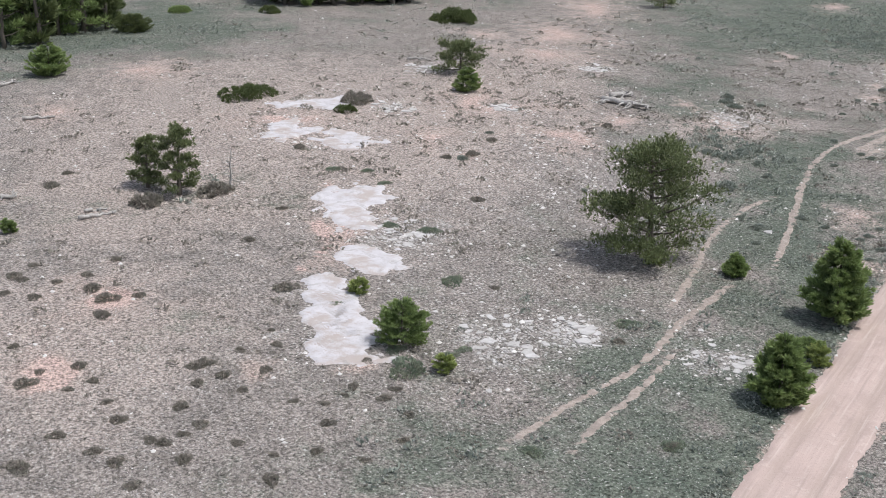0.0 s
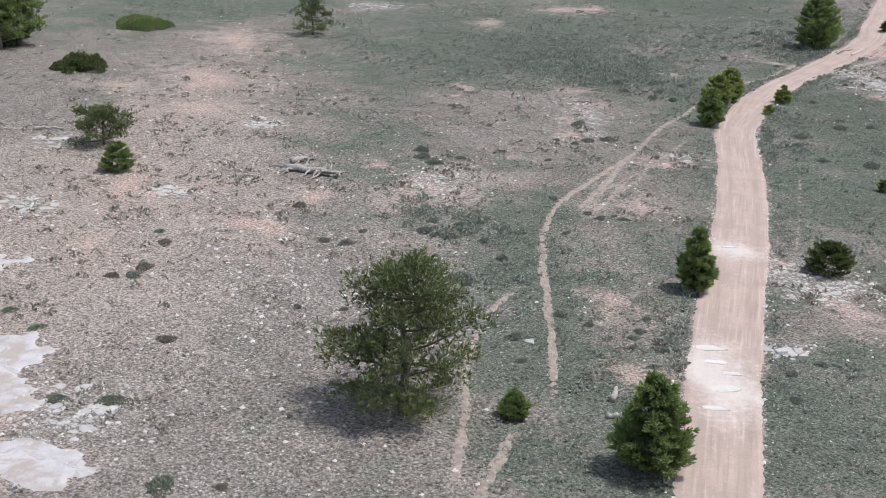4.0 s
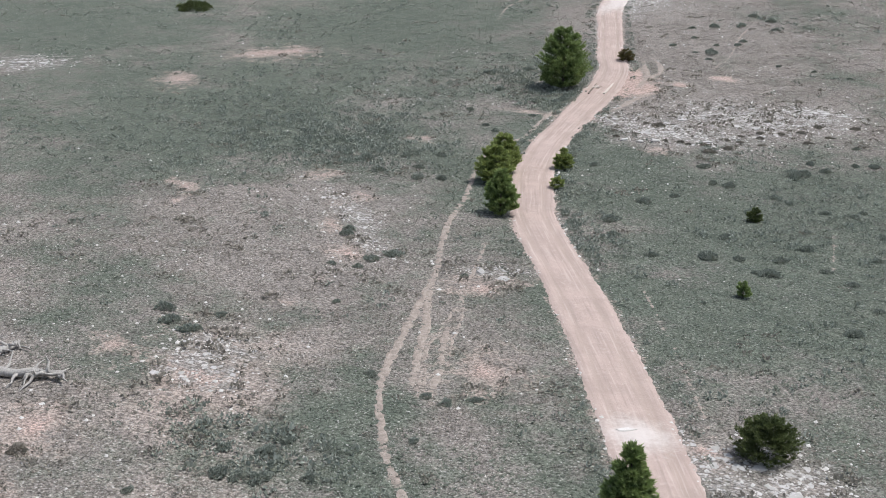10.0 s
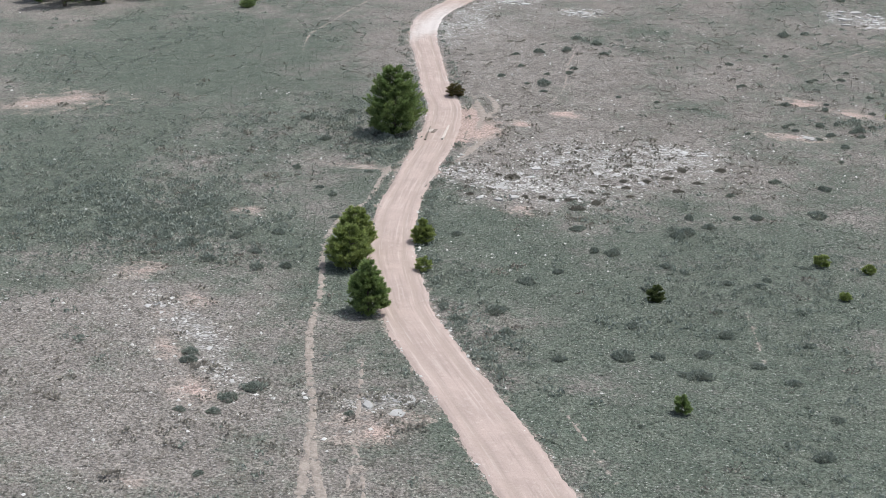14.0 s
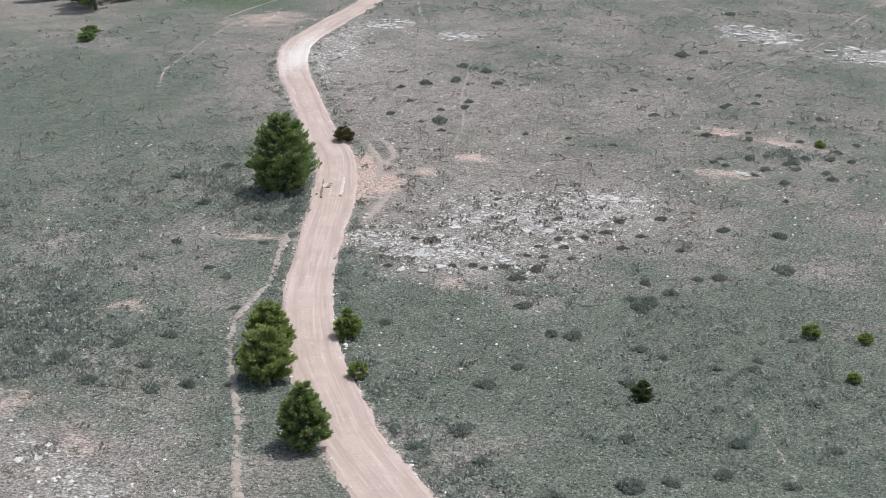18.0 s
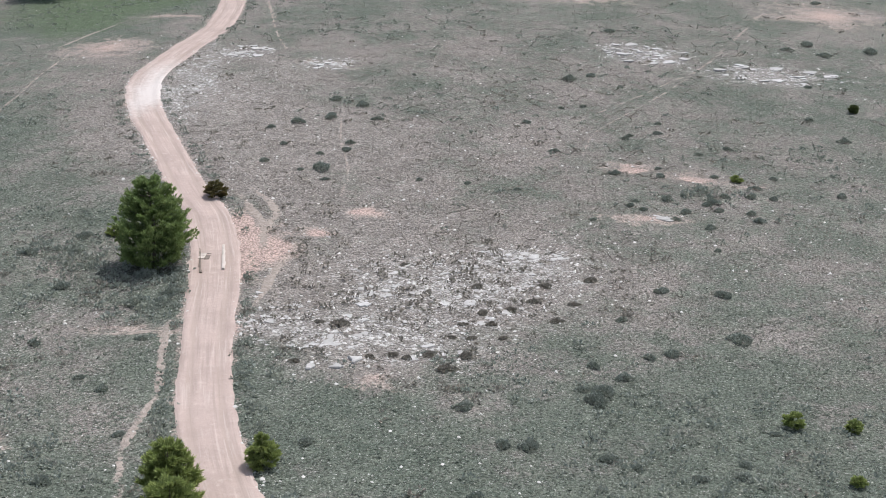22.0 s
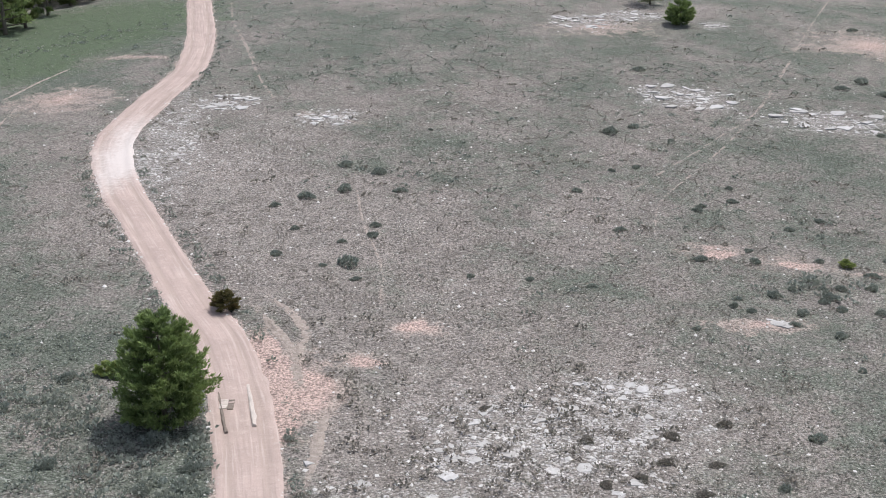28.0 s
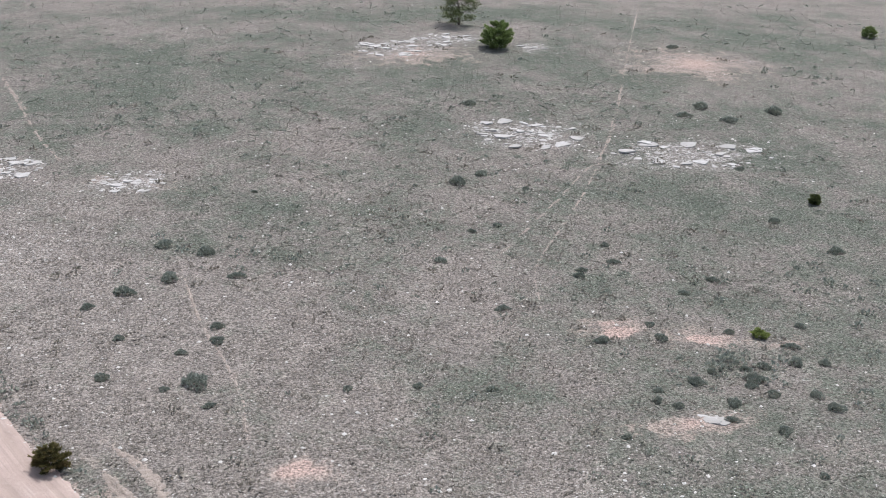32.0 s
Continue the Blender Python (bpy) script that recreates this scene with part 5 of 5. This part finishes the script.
# ---- timbers across the road ----
def timber(name, a, b, wide, high, material, parent, label, lift):
    a, b = np.array(a, float), np.array(b, float)
    bm = bmesh.new()
    bmesh.ops.create_cube(bm, size=1.0)
    ln = float(np.linalg.norm(b - a))
    bmesh.ops.scale(bm, vec=(wide, ln, high), verts=bm.verts)
    bmesh.ops.subdivide_edges(bm, edges=[e for e in bm.edges if abs((e.verts[0].co - e.verts[1].co).y) > 0.5], cuts=9)
    gen = np.random.default_rng(int(ln * 100))
    for v in bm.verts:
        v.co.x += gen.normal(0, 0.018)
        v.co.z += gen.normal(0, 0.012)
    bmesh.ops.bevel(bm, geom=[e for e in bm.edges if abs((e.verts[0].co - e.verts[1].co).y) > 0.2], offset=0.03, segments=2, affect="EDGES")
    me = bpy.data.meshes.new(name)
    bm.to_mesh(me)
    bm.free()
    me.materials.append(material)
    c = (a + b) / 2
    turn = math.degrees(math.atan2(b[1] - a[1], b[0] - a[0])) - 90
    o = parent.matrix_basis.translation
    return part(name, me, parent, label, pose(c[0] - o[0], c[1] - o[1], on(*c) + lift - o[2], 0, 0, turn))


guard = thing("cattle_guard", pose(-6.42, -5.58, on(-6.42, -5.58)), "old timber crossing sunk into the dirt road", "cattle guard")
timber("beam", (-7.44, -3.82), (-6.68, -7.93), 0.15, 0.18, M_TIMBER, guard, "dark brown weathered beam", -0.02)
timber("beam", (-6.09, -3.04), (-5.4, -7.34), 0.2, 0.20, M_PALEBEAM, guard, "bleached pale beam", 0.0)
timber("plank", (-6.70, -4.58), (-6.70, -5.68), 0.30, 0.10, M_TIMBER, guard, "short grey plank", -0.005)
timber("plank", (-7.05, -4.63), (-7.05, -5.58), 0.36, 0.08, M_PALEBEAM, guard, "short pale plank", 0.0)


# ---- rocks ----
def slab_mesh(gen, sx, sy, high, material, rim=9):
    """A flat weathered slab: an uneven outline, a chamfered rim and a slightly domed top."""
    a = np.sort(gen.uniform(0, 2 * math.pi, rim) * 0.35 + np.linspace(0, 2 * math.pi, rim, endpoint=False))
    r = gen.uniform(0.72, 1.1, rim)
    out = np.stack([np.cos(a) * r * sx, np.sin(a) * r * sy], 1)
    v = [(*q, -0.08) for q in out] + [(*(q * 0.98), high * gen.uniform(0.55, 0.85)) for q in out] + [(*(q * 0.8), high * gen.uniform(0.85, 1.05)) for q in out] + [(0, 0, high)]
    f = []
    for k in range(rim):
        j = (k + 1) % rim
        f += [(k, j, rim + j, rim + k), (rim + k, rim + j, 2 * rim + j, 2 * rim + k), (2 * rim + k, 2 * rim + j, 3 * rim)]
    me = bpy.data.meshes.new("slab")
    me.from_pydata(v, [], f)
    me.materials.append(material)
    return me


def rock_sheet(cx, cy, a, b, turn):
    """A bare rock sheet, almost flush: the ground's own cover laps over its ragged rim and into its hollows."""
    r, step = 1.6 * max(a, b), 0.15 if max(a, b) < 3.5 else 0.22
    u = np.arange(-r, r, step)
    U, V = np.meshgrid(u, u)
    x, y = cx + U.ravel(), cy + V.ravel()
    mask = blobs(x, y, [(cx, cy, a, b, turn)], 1.4, 1.3, 23)
    ragged = 1.1 * (vnoise(x, y, 1.1, 81) - 0.5) + 0.8 * (vnoise(x, y, 0.4, 82) - 0.5) + 0.5 * (vnoise(x, y, 0.2, 84) - 0.5)
    lift = np.clip((mask - 0.47) * 0.36 + ragged * 0.15, -0.12, 0.05)
    z = gz(x, y) + lift + 0.05 * np.round(vnoise(x, y, 1.6, 83) * 4) / 4 * (lift > 0) - 0.01
    n = len(u)
    k = (np.arange(n - 1)[:, None] * n + np.arange(n - 1)[None, :]).ravel()
    q = np.stack([k, k + 1, k + n + 1, k + n], 1)
    q = q[(lift[q] > -0.06).any(1)]
    used = np.unique(q)
    remap = np.zeros(n * n, int)
    remap[used] = np.arange(len(used))
    o = on(cx, cy)
    ob = new("rock_sheet", mesh_of("rock_sheet", np.stack([x - cx, y - cy, z - o], 1)[used], remap[q], M_ROCK))
    ob.location = (cx, cy, o)
    return tagged(ob, "bare sheet of white limestone flush with the ground", "rock", "white rock sheets")


for row in SHEETS:
    rock_sheet(*row)

SLABS = [slab_mesh(np.random.default_rng(900 + k), 1.0, 0.6 + 0.04 * k, 0.2, M_SLAB) for k in range(10)]
BLOCKS = [slab_mesh(np.random.default_rng(950 + k), 1.0, 0.8, 0.42, M_SLAB, 8) for k in range(6)]


def outcrop(cx, cy, a, b, turn, count, grown, seed, label):
    gen = np.random.default_rng(seed)
    base = thing("rock_outcrop", pose(cx, cy, on(cx, cy)), label, "rock", "limestone outcrops")
    o = base.matrix_basis.translation
    c, s = math.cos(radians(turn)), math.sin(radians(turn))
    for _ in range(count):
        q, az = math.sqrt(gen.random()), gen.uniform(0, 6.28)
        u, v = math.cos(az) * a * q, math.sin(az) * b * q
        x, y = cx + u * c - v * s, cy + u * s + v * c
        if (count > 60 and 0.7 * vnoise(0.8 * x + 0.6 * y, 2.2 * (0.8 * y - 0.6 * x), 2.6, 91) + 0.3 * vnoise(x, y, 0.9, 92) < 0.46) or np.hypot(ROAD_LINE[:, 0] - x, ROAD_LINE[:, 1] - y).min() < 1.7:
            continue
        size = (0.09 + 0.36 * gen.random() ** 2.6) * grown
        m = pose(x - o[0], y - o[1], on(x, y) - o[2] - 0.01, gen.uniform(-5, 5), gen.uniform(-5, 5), gen.uniform(0, 360)) @ Matrix.Diagonal((size, size, size * gen.uniform(0.35, 0.7), 1))
        part("slab", SLABS[gen.integers(0, 10)], base, "", m)
    return base


COUNTS = ((230, 1.1), (160, 1), (190, 1.1), (150, 1), (45, 2.0), (50, 2.2), (24, 1.8), (90, 1), (110, 1), (20, 1.3), (130, 0.8), (60, 1.2), (60, 1), (40, 1.1),
    (80, 0.9), (45, 0.9), (40, 1.4), (12, 1.3), (30, 1.3), (30, 1.3), (20, 1.4), (20, 1.4), (50, 1.8), (60, 1.6), (50, 1.6), (14, 1.3), (45, 0.6), (35,
    0.7), (50, 0.6), (60, 0.6), (50, 0.6))
for k, row in enumerate(OUTCROPS):
    outcrop(*row, *COUNTS[k], 1000 + k, "broken outcrop of flat white limestone slabs among tufts")

M_LEDGE = rock_material("worn_white_rock", (0.78, 0.75, 0.735), (0.70, 0.66, 0.64), (0.56, 0.50, 0.47))
LEDGE_MESHES = [slab_mesh(np.random.default_rng(980 + k), 1.0, 0.5, 0.16, M_LEDGE, 13) for k in range(4)]
LEDGES = ((25.61, -81.87, 0.85, 34.5), (26.68, -82.93, 0.6, 28.7), (27.76, -83.4, 0.5, 32.2), (28.37, -84.98, 0.9, 47.3), (29.14, -86.81, 0.6, 28.2), (18.4,
    -68.51, 0.45, 30),)
lg = np.random.default_rng(31)
for x, y, wide, turn in LEDGES:
    ob = tagged(new("rock_ledge", LEDGE_MESHES[lg.integers(0, 4)]), "worn white rock ledge across the dirt road", "rock", "ledges across the road")
    ob.matrix_basis = pose(x, y, on(x, y) + 0.01, 0, 0, turn) @ Matrix.Diagonal((wide, wide * 0.8, 0.35, 1))
BOULDERS = ((19.92, -87.58, 0.3), (27.98, -79.45, 0.45), (28.47, -78.87, 0.4), (28.11, -80.21, 0.3), (-2.81, -10.72, 0.3), (25.77, -104.25, 0.3), (27.33, -104.65,
    0.25), (26.36, -107.78, 0.3), (29.61, -110.82, 0.22), (2.21, -90.78, 0.2), (19.98, -87.6, 0.3), (-12.76, 4.45, 0.2), (-12.5, 7.32, 0.2), (3.21,
    -19.14, 0.5), (2.35, -19.95, 0.4), (23.08, 4.56, 0.18), (4.82, -54.12, 0.4), (1.07, -20.13, 0.4), (24.53, -75.06, 0.2), (-2.66, -96.95, 0.2),)
for x, y, size in BOULDERS:
    ob = tagged(new("boulder", BLOCKS[lg.integers(0, 6)]), "pale weathered limestone boulder lying in the grass", "rock", "loose boulders")
    ob.matrix_basis = pose(x, y, on(x, y) - 0.05, lg.uniform(-9, 9), lg.uniform(-9, 9), lg.uniform(0, 360)) @ Matrix.Diagonal((size, size, size, 1))


# ---- what nobody could count: tufts, sage, stones ----
CX, CY = (24, 7, -0, 5, -4, -3, 3, 7, 5, 17, 30), (-122, -100, -81, -67, -48, -26, -12, 5, 19, 30, 59)


def scatter(gen, count, spread, even=0.0):
    """Places along the flown strip, thinner away from it, and a share spread evenly."""
    t, wide = gen.random(count), int(count * even)
    x = np.interp(t, np.linspace(0, 1, len(CX)), CX) + gen.normal(0, spread, count)
    y = np.interp(t, np.linspace(0, 1, len(CY)), CY) + gen.normal(0, spread, count)
    x[:wide], y[:wide] = gen.uniform(X0, X1, wide), gen.uniform(Y0, Y1, wide)
    k = (x > X0 + 2) & (x < X1 - 2) & (y > Y0 + 2) & (y < Y1 - 2)
    return x[k], y[k]


def tufts():
    gen = np.random.default_rng(41)
    x, y = scatter(gen, 470000, 29, 0.3)
    f = fields(x, y)
    clump = vnoise(x, y, 2.6, 71) * 0.55 + vnoise(x, y, 0.8, 72) * 0.45
    chance = 0.6 + 0.35 * f["green"] - 0.15 * f["bare"] - 0.15 * f["pale"] - 0.9 * f["dirt"] ** 1.6 - 0.75 * f["rock"] - 0.8 * f["trail"] - 3 * np.clip(f["sheet"] - 0.35, 0, 1) - 4 * np.clip(f["dirt"] - 0.75, 0, 1) + 1.6 * (clump - 0.5)
    keep = (gen.random(len(x)) < chance) & (f["road"] > f["half"] * 1.02 + 0.1)
    x, y, gr = x[keep], y[keep], np.clip(f["green"][keep] - 0.5 * f["bare"][keep], 0, 1)
    n, blades = len(x), 5
    size = 0.05 + 0.085 * gen.random(n) ** 1.8
    c = np.stack([x, y, gz(x, y) - 0.01], 1)
    az = gen.uniform(0, 6.28, (n, 1)) + np.linspace(0, 6.28, blades, endpoint=False)[None, :] + gen.normal(0, 0.3, (n, blades))
    rise = gen.uniform(0.25, 0.85, (n, blades))
    w = np.stack([np.cos(az), np.sin(az), rise], 2) * size[:, None, None] * gen.uniform(0.7, 1.3, (n, blades, 1))
    side = np.stack([-np.sin(az), np.cos(az), 0 * az], 2) * size[:, None, None] * 0.55
    v = np.stack([c[:, None, :] + w * 0.05 - side * 0.6, c[:, None, :] + w * 0.05 + side * 0.6, c[:, None, :] + w], 2).reshape(-1, 3)
    me = mesh_of("grass_tufts", v, np.arange(len(v)).reshape(-1, 3), M_TUFT)
    add_attr(me, "green", np.repeat(gr, blades * 3))
    add_attr(me, "tone", np.repeat(gen.random(n), blades * 3))
    tagged(new("grass_tufts", me), "low grey-green and straw-coloured tufts over dry ground", "grass", kind="stuff")


def mounds(gen, x, y, size, high, k, leaf, wide):
    """Low domes of leaf bunches, one at every place; loose in outline, some of them leaning."""
    n = len(x)
    az, q = gen.uniform(0, 6.28, (n, k)), np.sqrt(gen.random((n, k)))
    r = size[:, None] * (1 + 0.25 * np.sin(2 * az + gen.uniform(0, 6.28, (n, 1))) + 0.15 * np.sin(3 * az + gen.uniform(0, 6.28, (n, 1))))
    top = size[:, None] * high * np.sqrt(np.clip(1.05 - q ** 2, 0, 1)) * gen.uniform(0.35, 1, (n, k))
    c = np.stack([x[:, None] + np.cos(az) * q * r, y[:, None] + np.sin(az) * q * r, gz(x, y)[:, None] + top], 2).reshape(-1, 3)
    way = unit(np.stack([np.cos(az) * q, np.sin(az) * q, 0.8 + 0 * q], 2)).reshape(-1, 3)
    return sprays(gen, c, way, np.repeat(size * leaf, k), 2, wide, 0.6)


def sage():
    gen = np.random.default_rng(43)
    x, y = scatter(gen, 200000, 29, 0.4)
    f = fields(x, y)
    patch = np.clip((0.65 * vnoise(x, y, 9.0, 73) + 0.35 * vnoise(x, y, 2.2, 74) - 0.36) * 3.4, 0, 1)
    verge = np.exp(-((f["road"] - f["half"] - 0.7) / 0.45) ** 2) * np.clip(vnoise(x, y, 9.0, 75) * 2 - 0.5, 0, 1)
    chance = (0.04 + 0.36 * np.clip(f["green"] - 0.15, 0, 1)) * patch + 0.55 * np.clip(f["brush"] - 0.3, 0, 1) - 0.12 * f["bare"] - 0.3 * f["dirt"] - 0.1 * f["rock"] - 1.0 * f["trail"] - 3 * np.clip(f["sheet"] - 0.3, 0, 1) + 0.9 * verge
    keep = (gen.random(len(x)) < chance) & (f["road"] > f["half"] * 1.05 + 0.25)
    x, y = x[keep], y[keep]
    size = 0.11 + 0.24 * gen.random(len(x)) ** 2.2 + 0.2 * f["brush"][keep] * gen.random(len(x))
    v, fc = mounds(gen, x, y, size, 0.7, 12, 0.62, 0.3)
    tagged(new("sagebrush", mesh_of("sagebrush", v, fc, M_SAGE)), "small grey-green sagebrush clumps over the range", "shrub", kind="stuff")


def stones():
    gen = np.random.default_rng(47)
    x, y = scatter(gen, 150000, 30)
    f = fields(x, y)
    verge = np.exp(-((f["road"] - f["half"]) / 0.45) ** 2)
    chance = 0.035 + 0.09 * f["bare"] + 0.6 * np.clip(f["stony"] - 0.25, 0, 1) + 0.6 * f["rock"] + 0.15 * f["dirt"] - 3 * np.clip(f["dirt"] - 0.9, 0, 1) + 0.9 * verge * vnoise(x, y, 5.0, 76) - 0.1 * f["green"] + 0.35 * np.clip(vnoise(x, y, 8.0, 77) - 0.55, 0, 1)
    keep = (gen.random(len(x)) < chance) & (f["road"] > f["half"] * 0.9)
    x, y = x[keep], y[keep]
    n = len(x)
    size = 0.03 + 0.10 * gen.random(n) ** 5 + 0.04 * gen.random(n) * f["rock"][keep]
    # flattened, jittered eight-sided pebbles
    d = np.array([(1, 0, 0), (0, 1, 0), (-1, 0, 0), (0, -1, 0), (0.1, 0.1, 0.7)])
    v = d[None] * size[:, None, None] * gen.uniform(0.6, 1.5, (n, 5, 3))
    a = gen.uniform(0, 6.28, n)[:, None]
    vx, vy = v[:, :, 0] * np.cos(a) - v[:, :, 1] * np.sin(a), v[:, :, 0] * np.sin(a) + v[:, :, 1] * np.cos(a)
    v = np.stack([vx + x[:, None], vy + y[:, None], v[:, :, 2] + gz(x, y)[:, None]], 2).reshape(-1, 3)
    fc = (np.arange(n)[:, None, None] * 5 + np.array([(0, 1, 4), (1, 2, 4), (2, 3, 4), (3, 0, 4)])[None]).reshape(-1, 3)
    tagged(new("loose_stones", mesh_of("loose_stones", v, fc, M_STONE)), "small pale limestone stones strewn over the ground", "stones", kind="stuff")


def dry_cushions():
    """Small brownish mounds, too many to count, on the open earth."""
    gen = np.random.default_rng(53)
    x, y = scatter(gen, 70000, 28)
    f = fields(x, y)
    chance = 0.12 * f["bare"] + 0.3 * f["dirt"] + 0.28 * f["rock"] + 0.05 * f["pale"] - 0.5 * f["trail"] - 3 * np.clip(f["sheet"] - 0.4, 0, 1) + 0.5 * (vnoise(x, y, 3.0, 78) - 0.62) - 4 * np.clip(f["dirt"] - 0.75, 0, 1)
    keep = (gen.random(len(x)) < chance) & (f["road"] > f["half"] * 1.05 + 0.25)
    x, y = x[keep], y[keep]
    size = 0.09 + 0.30 * gen.random(len(x)) ** 2.4
    v, fc = mounds(gen, x, y, size, 0.55, 12, 0.58, 0.3)
    tagged(new("dry_cushions", mesh_of("dry_cushions", v, fc, M_BROWN)), "small brownish mounds of dry low plants on open earth", "plants", kind="stuff")


tufts()
sage()
dry_cushions()
stones()
